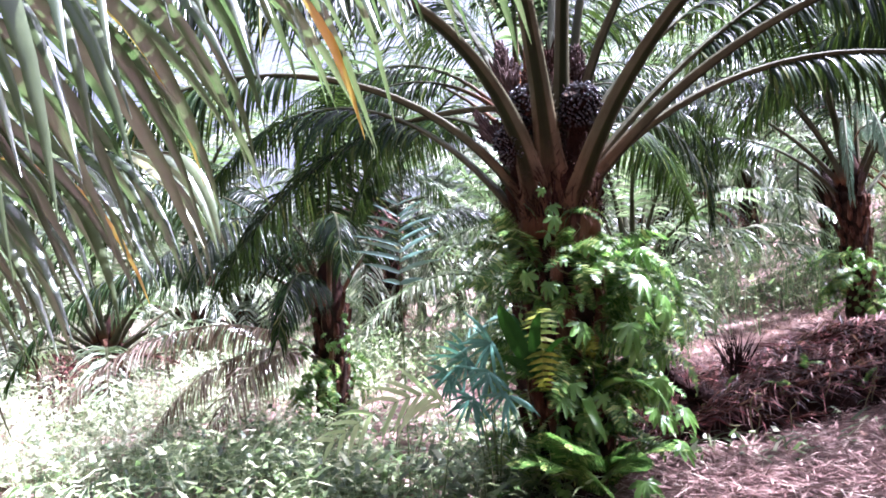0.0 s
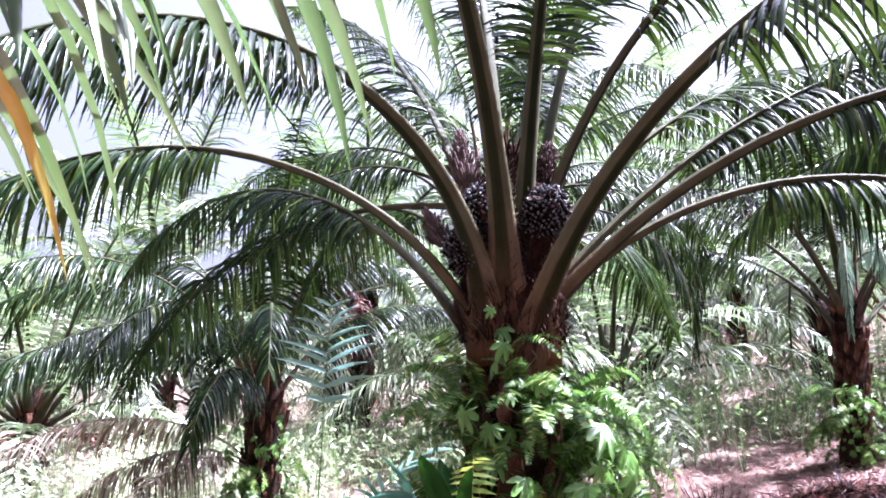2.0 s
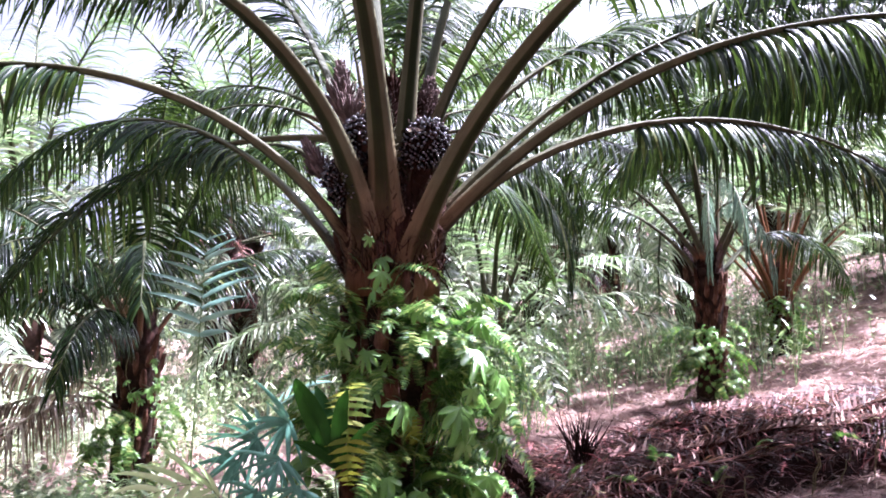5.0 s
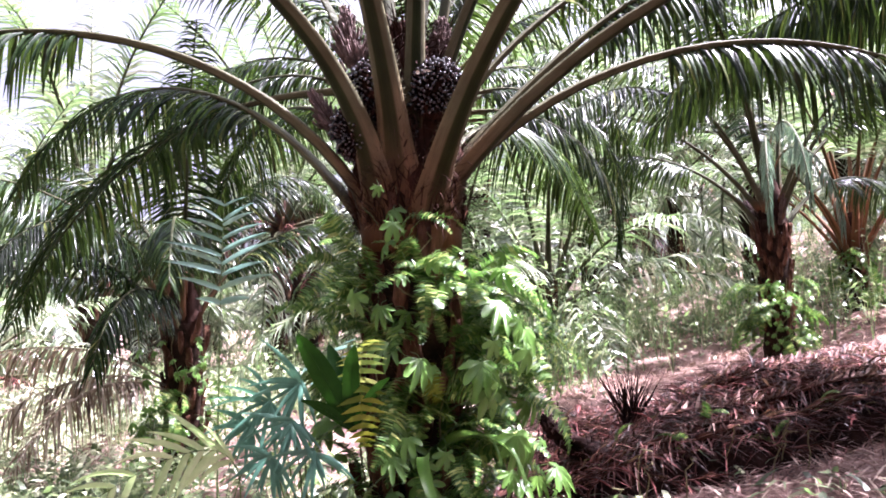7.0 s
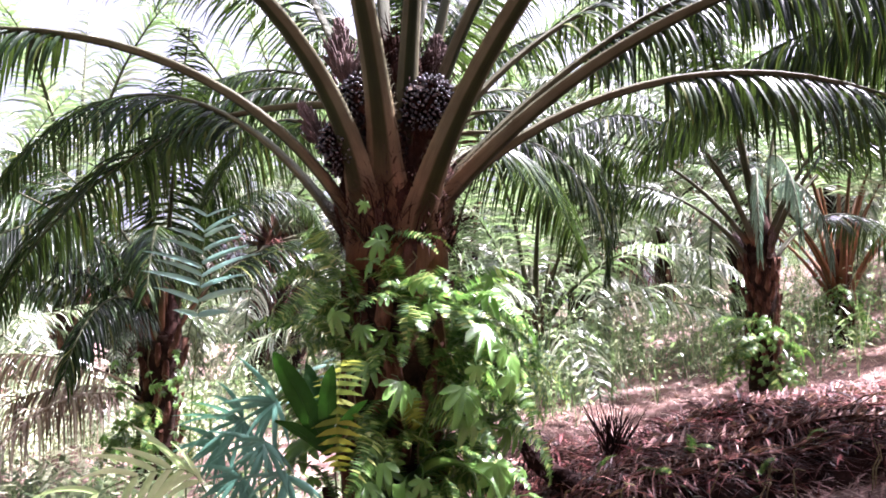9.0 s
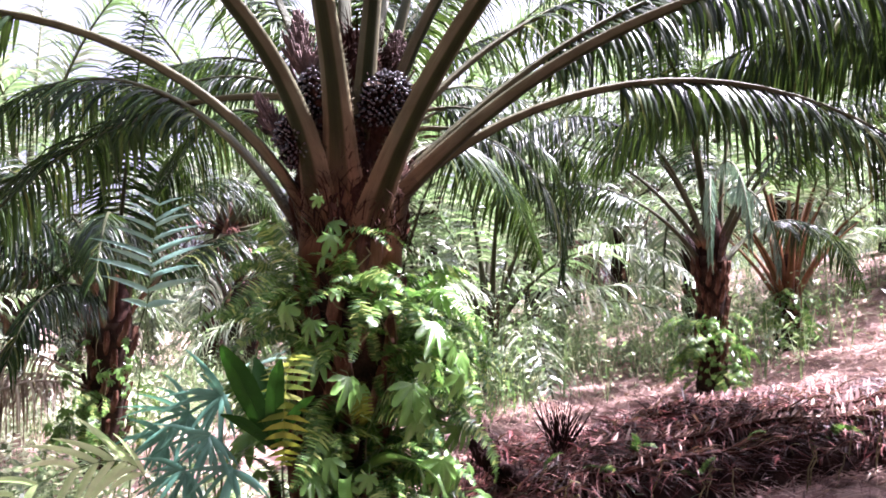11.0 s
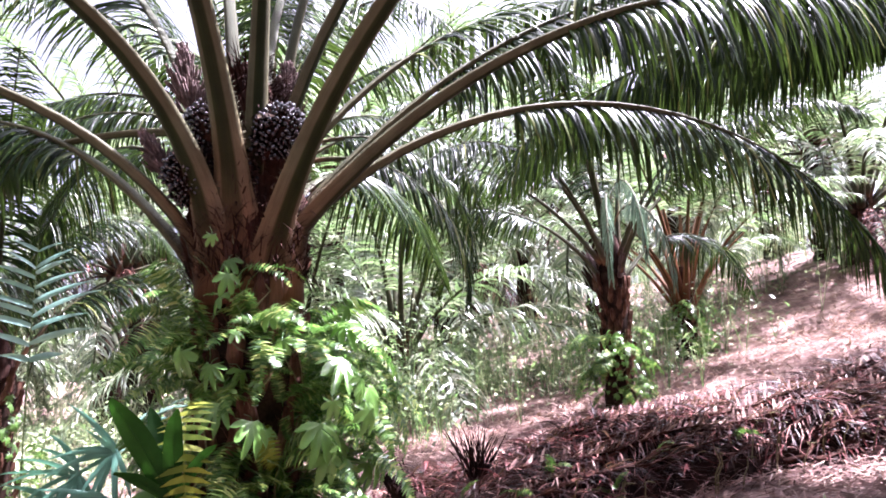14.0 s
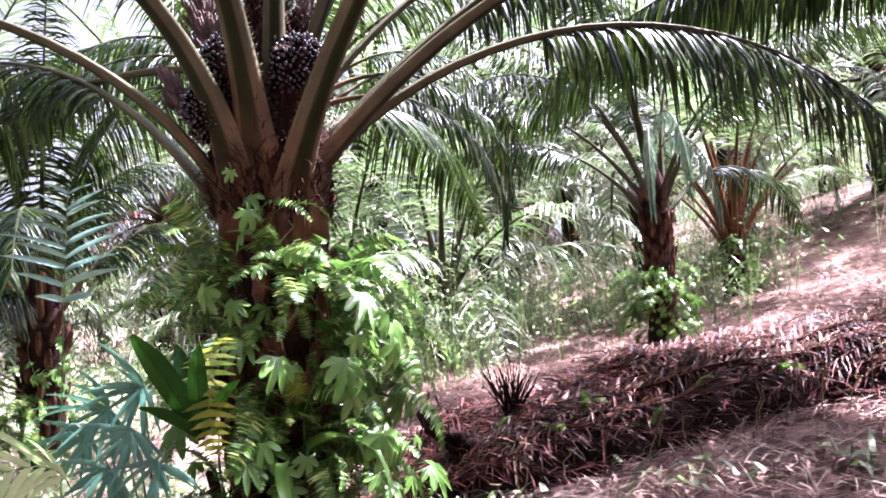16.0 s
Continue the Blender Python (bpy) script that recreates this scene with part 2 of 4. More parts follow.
def place(name, me, parent=None, m=None, label="", kind=""):
    ob = new(name, me)
    ob.parent = parent
    if m is not None:
        ob.matrix_basis = m
    return tagged(ob, label, kind=kind)


def unit(v):
    return v / max(float(np.linalg.norm(v)), 1e-9)


UP = np.array([0.0, 0.0, 1.0])


def arc(az, e0, droop, zb, bend, pw, length, r0=0.2, n=26, x=0.0, y=0.0):
    """Centre line of a frond: it leaves at az, e0 degrees and droops along its way."""
    s = np.linspace(0, 1, n)
    el, a = np.radians(e0 - droop * s ** pw), np.radians(az + bend * s)
    d = np.stack([np.cos(el) * np.cos(a), np.cos(el) * np.sin(a), np.sin(el)], -1) * length / (n - 1)
    p0 = np.array([x + r0 * math.cos(radians(az)), y + r0 * math.sin(radians(az)), zb])
    return p0 + np.vstack([[0, 0, 0], np.cumsum(d, 0)[:-1]])


def frames_on(c):
    """Tangent, side and upper normal along a centre line."""
    t = np.gradient(c, axis=0)
    t /= np.linalg.norm(t, axis=1)[:, None]
    horiz = c[-1] - c[0]
    side0 = unit(np.cross(horiz, UP)) if np.hypot(horiz[0], horiz[1]) > 1e-3 else np.array([1.0, 0, 0])
    side = side0[None] - (t @ side0)[:, None] * t
    side /= np.linalg.norm(side, axis=1)[:, None]
    return t, side, np.cross(side, t)


def stalk(soup, c, width, thick, ring=8):
    """Tapered stalk along c; width and thick are functions of 0..1."""
    t, side, nor = frames_on(c)
    n = len(c)
    verts, uvs, faces = [], [], []
    for i in range(n):
        s = i / (n - 1)
        w, h = width(s) / 2, thick(s) / 2
        for k in range(ring + 1):
            a = 2 * math.pi * k / ring
            ca, sa = math.cos(a), math.sin(a)
            lift = 0.55 if sa > 0 else 1.0
            verts.append(c[i] + side[i] * w * ca * (1.0 - 0.12 * max(-sa, 0)) + nor[i] * h * sa * lift)
            uvs.append((s, 0.5 - abs((k / ring - 0.25) % 1.0 - 0.5)))
    for i in range(n - 1):
        for k in range(ring):
            a = i * (ring + 1) + k
            faces.append((a, a + 1, a + ring + 2, a + ring + 1))
    faces.append(tuple(range(ring, -1, -1)))
    soup.add(verts, faces, uvs)


def blade(soup, root, out, length, width, droop, segs=4, fold=0.25, twist=None, rng=None):
    """One leaflet: a folded, tapering strip that sinks towards its tip."""
    d = unit(np.asarray(out, float))
    p = np.array(root, float)
    wide = np.cross(d, UP) if twist is None else twist - np.dot(twist, d) * d
    wide = unit(wide)
    verts, uvs = [], []
    for i in range(segs + 1):
        s = i / segs
        w = width * (0.55 + 0.45 * min(1, s * 4)) * (1 - s ** 2.2) + 0.0015
        nrm = np.cross(wide, d)
        verts += [p - wide * w / 2, p - nrm * w * fold, p + wide * w / 2]
        uvs += [(s, 0), (s, 0.5), (s, 1)]
        p = p + d * length / segs
        d = unit(d + np.array([0, 0, -1.0]) * droop * (1.3 / segs))
        wide = unit(wide - np.dot(wide, d) * d)
    faces = []
    for i in range(segs):
        a = 3 * i
        faces += [(a, a + 1, a + 4, a + 3), (a + 1, a + 2, a + 5, a + 4)]
    soup.add(verts, faces, uvs)


def strip(soup, root, out, length, width, droop, segs=3, wide=None):
    """One leaflet far off or dry: a flat tapering strip."""
    d, p = unit(np.asarray(out, float)), np.array(root, float)
    wide = unit(np.cross(d, UP)) if wide is None else unit(wide - np.dot(wide, d) * d)
    verts, uvs = [], []
    for i in range(segs + 1):
        s = i / segs
        w = width * (1 - 0.93 * s ** 2)
        verts += [p - wide * w / 2, p + wide * w / 2]
        uvs += [(s, 0), (s, 1)]
        p = p + d * length / segs
        d = unit(d + np.array([0, 0, -1.0]) * droop * (1.3 / segs))
        wide = unit(wide - np.dot(wide, d) * d)
    soup.add(verts, [(2 * i, 2 * i + 1, 2 * i + 3, 2 * i + 2) for i in range(segs)], uvs)


def rows_unit(v):
    return v / np.maximum(np.linalg.norm(v, axis=-1, keepdims=True), 1e-9)


def strips(soup, p, d, length, width, droop, segs, wide=None, fold=None):
    """Many leaflets at once: flat strips, or folded ones where fold is given."""
    n = len(p)
    d = rows_unit(np.asarray(d, float))
    p = np.asarray(p, float).copy()
    wide = np.cross(d, UP) if wide is None else wide - (wide * d).sum(1, keepdims=True) * d
    wide = rows_unit(wide)
    ln, wd, dr = (np.broadcast_to(np.asarray(x, float), (n,))[:, None] for x in (length, width, droop))
    across = 2 if fold is None else 3
    vs, us = [], []
    for i in range(segs + 1):
        s = i / segs
        if fold is None:
            w = wd * (1 - 0.93 * s ** 2)
            vs += [p - wide * w / 2, p + wide * w / 2]
        else:
            w = wd * (0.55 + 0.45 * min(1, s * 4)) * (1 - s ** 2.2) + 0.0015
            vs += [p - wide * w / 2, p - np.cross(wide, d) * w * fold, p + wide * w / 2]
        us += [(s, k / (across - 1)) for k in range(across)]
        p = p + d * ln / segs
        d = rows_unit(d - UP * dr * (1.3 / segs))
        wide = rows_unit(wide - (wide * d).sum(1, keepdims=True) * d)
    per = len(vs)
    v = np.stack(vs, 1).reshape(-1, 3)
    q = np.array([(i * across + k, i * across + k + 1, (i + 1) * across + k + 1, (i + 1) * across + k) for i in range(segs) for k in range(across - 1)])
    q = (np.arange(n)[:, None, None] * per + q[None]).reshape(-1, 4)
    soup.add_many(v, q, np.tile(np.array(us), (n, 1)))


def leaflets(soup, c, pairs, reach, width, droop, rng, start=0.24, segs=4, forward=0.75, scatter=0.35, folded=True, gap=0.03, hang=0.0):
    """Two ragged rows of leaflets along the centre line c."""
    t, side, nor = frames_on(c)
    n = len(c)
    sgn = np.repeat([-1.0, 1.0], pairs)
    s = start + (1 - start) * (np.tile(np.arange(pairs), 2) + rng.random(2 * pairs) * 0.8) / pairs
    keep = rng.random(2 * pairs) >= gap + 0.10 * np.sin(s * 37 + sgn) ** 4
    sgn, s = sgn[keep][:, None], s[keep]
    m = len(s)
    x = np.minimum(s * (n - 1), n - 1.001)
    i = x.astype(int)
    u = (x - i)[:, None]
    p = c[i] * (1 - u) + c[i + 1] * u
    q = (s - start) / (1 - start)
    ln = reach * (0.45 + 0.55 * np.minimum(1, q * 5)) * (1 - 0.62 * np.maximum(0, q - 0.45) / 0.55) * rng.uniform(0.78, 1.1, m)
    lift = rng.uniform(-scatter, scatter, m) * 1.2 - 0.02
    fw = forward * rng.uniform(0.7, 1.25, m) * (0.7 + 0.9 * q)
    out = side[i] * sgn + t[i] * fw[:, None] + nor[i] * lift[:, None] - UP * hang * rng.uniform(0.6, 1.3, (m, 1))
    wd = width * (1 - 0.45 * q) * rng.uniform(0.75, 1.15, m)
    tilt = t[i] + nor[i] * rng.uniform(-0.55, 0.55, m)[:, None]
    strips(soup, p, out, ln, wd, droop * rng.uniform(0.7, 1.25, m), segs, tilt, 0.22 if folded else None)


def tube(soup, c, r0, r1, ring=6):
    stalk(soup, np.asarray(c, float), lambda s: 2 * (r0 + (r1 - r0) * s), lambda s: 2.6 * (r0 + (r1 - r0) * s), ring)


def ball(soup, centre, rx, rz, axis, ring=6, stack=4):
    """A small egg along axis."""
    z = unit(np.asarray(axis, float))
    x = unit(np.cross(z, [0.31, 0.77, 0.55]))
    y = np.cross(z, x)
    verts = [centre - z * rz]
    for j in range(1, stack):
        th = math.pi * j / stack
        for k in range(ring):
            a = 2 * math.pi * k / ring
            verts.append(centre - z * rz * math.cos(th) + (x * math.cos(a) + y * math.sin(a)) * rx * math.sin(th))
    verts.append(centre + z * rz)
    faces = []
    for k in range(ring):
        faces.append((0, 1 + (k + 1) % ring, 1 + k))
        for j in range(stack - 2):
            a, b = 1 + j * ring + k, 1 + j * ring + (k + 1) % ring
            faces.append((a, b, b + ring, a + ring))
        a = 1 + (stack - 2) * ring
        faces.append((len(verts) - 1, a + k, a + (k + 1) % ring))
    soup.add(verts, faces)


def ground_z(x, y):
    """Height of the ground: a slope that rises to the east, nearly level in the west."""
    e = 0.5 * (x - 0.6 + math.sqrt((x - 0.6) ** 2 + 1.2))
    w = 0.5 * (-x - 1.5 + math.sqrt((x + 1.5) ** 2 + 1.5))
    far = max(0.0, math.hypot(x, y - 6) - 26)
    e = 25 * math.tanh(e / 25)
    hill = 2.5 * math.tanh(0.018 * max(0.0, x - 6) ** 2 / 2.5)
    bumps = 0.10 * noise.noise((x * 0.45, y * 0.45, 1.7)) + 0.035 * noise.noise((x * 1.9, y * 1.9, 4.1))
    return 0.165 * e + hill - 0.05 * min(w, 12) + 0.012 * (min(y, 40) - 6) - 0.02 + bumps * (0.3 if far > 0 else 1.0)


# ---- ground ----
def make_ground():
    soup = Soup()
    xs = np.concatenate([np.linspace(-400, -20, 12)[:-1], np.linspace(-20, -6, 20)[:-1], np.linspace(-6, 14, 101)[:-1], np.linspace(14, 30, 20)[:-1], np.linspace(30, 400, 12)])
    ys = np.concatenate([np.linspace(-200, -6, 8)[:-1], np.linspace(-6, 18, 121)[:-1], np.linspace(18, 50, 30)[:-1], np.linspace(50, 500, 12)])
    verts = [(x, y, ground_z(x, y)) for y in ys for x in xs]
    w = len(xs)
    soup.add(verts, [(j * w + i, j * w + i + 1, (j + 1) * w + i + 1, (j + 1) * w + i) for j in range(len(ys) - 1) for i in range(w - 1)])
    tagged(new("ground", soup.mesh("ground", M_SOIL)), "brown plantation soil under dry leaf litter", "ground", kind="structure")


make_ground()


# ---- oil palms ----
def frond_parts(palm, c, rng, mat_leaf, pairs=105, reach=0.95, width=0.05, droop=1.0, foot=0.20, segs=4, folded=True, start=0.24, spines=True, ring=8, stout=1.0, hang=0.0, mat_stalk=None):
    length = float(np.linalg.norm(np.diff(c, axis=0), axis=1).sum())

    def wide(s):
        d = s * length
        return 0.012 + (foot - 0.12) * math.exp(-(d / 0.72) ** 2) + 0.155 * stout * max(0, 1 - s) ** 1.25

    def thick(s):
        d = s * length
        return 0.010 + 0.045 * math.exp(-d / 0.6) + 0.105 * stout * max(0, 1 - s) ** 1.25

    so = Soup()
    stalk(so, c, wide, thick, ring)
    if spines:
        t, side, nor = frames_on(c)
        n = len(c)
        for sgn in (-1, 1):
            for k in range(46):
                s = 0.05 + 0.2 * (k + rng.random()) / 46
                i = int(s * (n - 1))
                u = s * (n - 1) - i
                p = c[i] * (1 - u) + c[i + 1] * u + side[i] * sgn * wide(s) * 0.47
                tip = p + side[i] * sgn * rng.uniform(0.012, 0.035) + t[i] * rng.uniform(0.0, 0.03) + nor[i] * rng.uniform(0, 0.015)
                so.add([p - t[i] * 0.006, p + t[i] * 0.006, p + nor[i] * 0.006, tip], [(0, 1, 3), (1, 2, 3), (2, 0, 3)], [(s, 0.1)] * 4)
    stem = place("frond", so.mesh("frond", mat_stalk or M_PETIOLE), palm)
    lo = Soup()
    leaflets(lo, c, pairs, reach, width, droop, rng, start, segs, scatter=0.24, folded=folded, hang=hang)
    place("foliage", lo.mesh("foliage", mat_leaf), stem, kind="stuff")
    return stem


def clasp(c, az, drop=0.30, inset=0.14):
    """Lengthens a frond downwards, so that its foot clasps the trunk."""
    out = np.array([math.cos(radians(az)), math.sin(radians(az)), 0.0])
    foot = [c[0] - out * inset * (1 - (1 - k / 4) ** 2) - UP * drop * k / 4 for k in range(4, 0, -1)]
    return np.vstack([foot, c])


def butt_mesh(rng, length=0.26):
    """Stub of a cut frond: a broad wedge, concave above, with a ragged cut end."""
    so = Soup()
    c = np.array([[0, 0, 0], [0.05, 0, 0.07], [0.085, 0, 0.15], [0.105, 0, 0.21], [0.125, 0, length]])
    c = c + rng.normal(size=c.shape) * 0.004
    w = rng.uniform(0.10, 0.17)
    stalk(so, c, lambda s: w * (1 - 0.42 * s), lambda s: 0.13 * (1 - 0.45 * s), 8)
    k = len(so.v)
    so.f.append(tuple(range(k - 9, k - 1)))
    so.v = [tuple(np.array(v) + rng.normal(size=3) * (0.004 if i < k - 9 else 0.016)) for i, v in enumerate(so.v)]
    m = 26
    i = rng.integers(0, k - 9, m)
    strips(so, np.array([so.v[j] for j in i]), np.column_stack([rng.uniform(0.1, 0.6, m), rng.normal(size=m) * 0.5, rng.uniform(-0.3, 1.0, m)]), rng.uniform(0.05, 0.14, m), 0.007, 0.4, 2)
    return so.mesh("frond_butt", M_BUTT)


BUTTS = [butt_mesh(np.random.default_rng(k), 0.27 + 0.035 * k) for k in range(5)]


def trunk_parts(palm, height, r_low, r_top, rng, butts_from=0.0, count=60, bare_top=0.1):
    so = Soup()
    rings = 22
    verts, faces = [], []
    for j in range(rings + 1):
        s = j / rings
        z = -0.25 + (height + 0.25) * s
        r = r_low + (r_top - r_low) * s + 0.16 * math.exp(-(z + 0.25) / 0.25)
        for k in range(20):
            a = 2 * math.pi * k / 20
            q = r * (0.86 + 0.12 * rng.random())
            verts.append((q * math.cos(a), q * math.sin(a), z))
    for j in range(rings):
        for k in range(20):
            a, b = j * 20 + k, j * 20 + (k + 1) % 20
            faces.append((a, b, b + 20, a + 20))
    faces.append(tuple(rings * 20 + k for k in range(20)))
    so.add(verts, faces)
    tr = place("trunk", so.mesh("trunk", M_TRUNK), palm)
    for k in range(count):
        s = (k + 0.5) / count
        z = butts_from + (height - butts_from - bare_top) * s
        r = r_low + (r_top - r_low) * z / height
        az = 137.5 * k + rng.uniform(-8, 8)
        sc = rng.uniform(0.85, 1.2) * r / 0.33
        m = pose(0, 0, z - 0.12, 0, 0, az) @ pose(r * 0.74, 0, 0, rng.uniform(-6, 6), rng.uniform(-14, 6), 0) @ Matrix.Diagonal((sc, sc, sc * rng.uniform(0.9, 1.25), 1))
        place("frond_butt", BUTTS[k % 5], tr, m)
    return tr


def fibre_parts(palm, z0, z1, r, rng, hairs=500):
    """Dark woven sheath between the feet of the fronds."""
    so = Soup()
    rings = 14
    verts, faces = [], []
    for j in range(rings + 1):
        s = j / rings
        for k in range(28):
            a = 2 * math.pi * k / 28
            q = r * (1.0 - 0.75 * s ** 2.2) * (0.86 + 0.3 * rng.random()) * min(1.0, 0.62 + 2.5 * s)
            verts.append((q * math.cos(a), q * math.sin(a), z0 + (z1 - z0) * s))
    for j in range(rings):
        for k in range(28):
            a, b = j * 28 + k, j * 28 + (k + 1) % 28
            faces.append((a, b, b + 28, a + 28))
    so.add(verts, faces)
    a, h = rng.uniform(0, 2 * math.pi, hairs), rng.random(hairs) ** 1.3
    q = r * (1.0 - 0.75 * h ** 2.2)
    out = np.column_stack([np.cos(a), np.sin(a), rng.uniform(-0.6, 1.6, hairs)]) + rng.normal(size=(hairs, 3)) * 0.5
    strips(so, np.column_stack([q * np.cos(a), q * np.sin(a), z0 + (z1 - z0) * h]), out, rng.uniform(0.06, 0.30, hairs), rng.uniform(0.004, 0.014, hairs), 0.8, 2)
    place("fibre_sheath", so.mesh("fibre_sheath", M_FIBRE), palm)


def fruit_mesh(rng):
    so = Soup()
    ball(so, np.zeros(3), 0.0145, 0.022, (0, 0, 1), 7, 5)
    so.v = [tuple(np.array(v) * rng.uniform(0.9, 1.08)) for v in so.v]
    return so.mesh("fruit", M_FRUIT)


FRUITS = [fruit_mesh(np.random.default_rng(k)) for k in range(4)]


def fruit_bunch(palm, x, y, z, size, axis, rng, name="fruit_head"):
    """Egg-shaped bunch: fibrous core, spikes and crowded black fruits."""
    ax = unit(np.asarray(axis, float))
    cen = np.array([x, y, z])
    core = Soup()
    ball(core, cen, size * 0.40, size * 0.52, ax, 12, 8)
    for k in range(420):
        d = unit(rng.normal(size=3))
        p = cen + d * size * 0.42
        strip(core, p, d + rng.normal(size=3) * 0.4, rng.uniform(0.04, 0.085), 0.008, 0.1, 2)
    ob = place(name, core.mesh(name, M_FIBRE), palm)
    n = int(640 * (size / 0.40) ** 2)
    for k in range(n):
        u = 1 - 2 * (k + 0.5) / n
        a = 2.39996 * k
        d = np.array([math.sqrt(1 - u * u) * math.cos(a), math.sqrt(1 - u * u) * math.sin(a), u])
        al = d @ ax
        if al < -0.45 or d[1] > 0.2 or rng.random() < 0.14:
            continue
        p = cen + (d - al * ax) * size * 0.47 + ax * al * size * 0.58 + d * rng.uniform(-0.03, 0.012)
        q = Vector(d + rng.normal(size=3) * 0.25).to_track_quat("Z", "Y")
        f = rng.uniform(0.85, 1.2)
        place("fruit", FRUITS[k % 4], ob, Matrix.LocRotScale(Vector(p), q, Vector((f, f, f * rng.uniform(0.9, 1.1)))))


def flower_cluster(palm, x, y, z, rng, size=0.34, axis=(0, 0, 1), fingers=70, name="dry_inflorescence"):
    """Spent flower head: a sheaf of blunt brown fingers."""
    so = Soup()
    ax = unit(np.asarray(axis, float))
    base = np.array([x, y, z])
    for k in range(fingers):
        h = k / fingers
        off = rng.normal(size=3) * size * 0.09 * (1.15 - h)
        off -= ax * (off @ ax)
        d = unit(ax * 1.3 + off * 9 + rng.normal(size=3) * 0.16)
        p0 = base + ax * size * 0.72 * h + off
        ln = size * rng.uniform(0.16, 0.30)
        c = np.array([p0, p0 + d * ln * 0.5, p0 + d * ln + ax * 0.01])
        tube(so, c, 0.0085, 0.0075, 5)
        ball(so, c[-1], 0.0085, 0.014, d, 5, 3)
    ball(so, base + ax * size * 0.3, size * 0.13, size * 0.4, ax, 8, 6)
    tube(so, np.array([base - ax * 0.2, base, base + ax * size * 0.7]), 0.03, 0.018, 6)
    place(name, so.mesh(name, M_FLOWER), palm)


def main_palm():
    rng = np.random.default_rng(7)
    x0, y0 = 1.03, 6.55
    g = ground_z(x0, y0)
    palm = tagged(new("oil_palm"), "mature oil palm with ripe black fruit bunches and a fern-covered trunk", "palm tree", "oil palms of the plantation")
    palm.location = (x0, y0, g)
    trunk_parts(palm, 2.6 - g, 0.33, 0.30, rng, 0.3, 66, 0.24)
    fibre_parts(palm, 2.3 - g, 3.75 - g, 0.36, rng, 3200)
    # azimuth, lift, droop, height, bend, power, length, leaflet droop, foot radius, stoutness
    rows = [
        (183.4, 53.7, 119.8, 2.59, -1.2, 0.95, 5.2, 1.9, 0.34, 1.05), (148.1, 53.7, 106.1, 2.26, -3.2, 1.28, 4.8, 1.7, 0.26, 1.0),
        (225.4, 71.6, 132.0, 2.65, -0.6, 0.82, 4.6, 1.5, 0.34, 1.35), (252.4, 69.4, 84.8, 2.81, -4.6, 0.70, 5.2, 1.0, 0.34, 1.3),
        (275.4, 78.2, 40.9, 2.70, -0.3, 1.37, 5.0, 0.8, 0.2, 1.1), (-31.7, 72.4, 80.2, 3.08, 0.8, 1.03, 5.2, 1.2, 0.2, 1.0),
        (-67.8, 54.6, 81.2, 2.52, 0.6, 0.84, 5.2, 1.5, 0.34, 1.35), (-24.3, 45.7, 79.9, 2.66, 0.2, 1.12, 5.2, 1.8, 0.34, 1.4),
        (1.9, 49.5, 54.6, 2.62, -0.5, 1.25, 5.2, 1.6, 0.2, 1.0), (13.4, 55.1, 66.2, 2.95, -1.8, 1.03, 5.0, 1.3, 0.2, 0.8),
        (-7.7, 43.3, 120.1, 2.62, 0.0, 1.08, 5.8, 1.8, 0.26, 1.0), (55.0, 59.2, 108.3, 2.47, -2.3, 0.83, 4.2, 1.5, 0.2, 0.7),
        (146.9, 10.9, 73.0, 3.31, 2.9, 1.14, 4.5, 1.4, 0.2, 0.7), (126.9, 70.8, 53.4, 2.70, 2.0, 1.08, 5.0, 1.2, 0.2, 0.9),
        (108.5, 85.1, 49.1, 3.07, 0.9, 1.34, 5.0, 0.9, 0.2, 0.9), (75.0, 72.0, 70.0, 2.95, 0.0, 1.20, 5.0, 1.2, 0.2, 0.9),
        (35.0, 80.0, 45.0, 3.15, 0.0, 1.30, 4.8, 0.9, 0.2, 0.9), (88.0, 40.0, 95.0, 2.55, 0.0, 1.10, 4.8, 1.5, 0.2, 0.8),
        (118.0, 48.0, 100.0, 2.60, 0.0, 1.10, 4.8, 1.5, 0.2, 0.8),
    ]
    for az, e0, dr, zb, bend, pw, ln, ld, r0, st in rows:
        c = clasp(arc(az, e0, dr, zb - g, bend, pw, ln, r0), az, 0.5 if r0 > 0.3 else 0.3, 0.09 if r0 > 0.3 else 0.12)
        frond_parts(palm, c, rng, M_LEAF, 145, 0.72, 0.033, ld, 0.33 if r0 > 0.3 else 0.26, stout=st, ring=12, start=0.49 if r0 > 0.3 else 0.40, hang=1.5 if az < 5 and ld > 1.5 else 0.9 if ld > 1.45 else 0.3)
    fruit_bunch(palm, 0.17, -0.33, 3.16 - g, 0.37, (0.1, -0.55, 1), rng)
    fruit_bunch(palm, -0.24, -0.22, 3.19 - g, 0.36, (-0.25, -0.4, 1), rng)
    fruit_bunch(palm, -0.33, -0.18, 2.92 - g, 0.36, (-0.5, -0.4, 0.7), rng)
    fruit_bunch(palm, -0.08, -0.26, 2.92 - g, 0.26, (-0.2, -0.8, 0.5), rng)
    flower_cluster(palm, -0.36, -0.05, 3.42 - g, rng, 0.42, (-0.15, -0.1, 1), 420)
    flower_cluster(palm, -0.50, -0.05, 3.00 - g, rng, 0.30, (-0.5, -0.1, 0.8), 260)
    flower_cluster(palm, 0.22, 0.02, 3.40 - g, rng, 0.40, (0.1, -0.1, 1), 360)
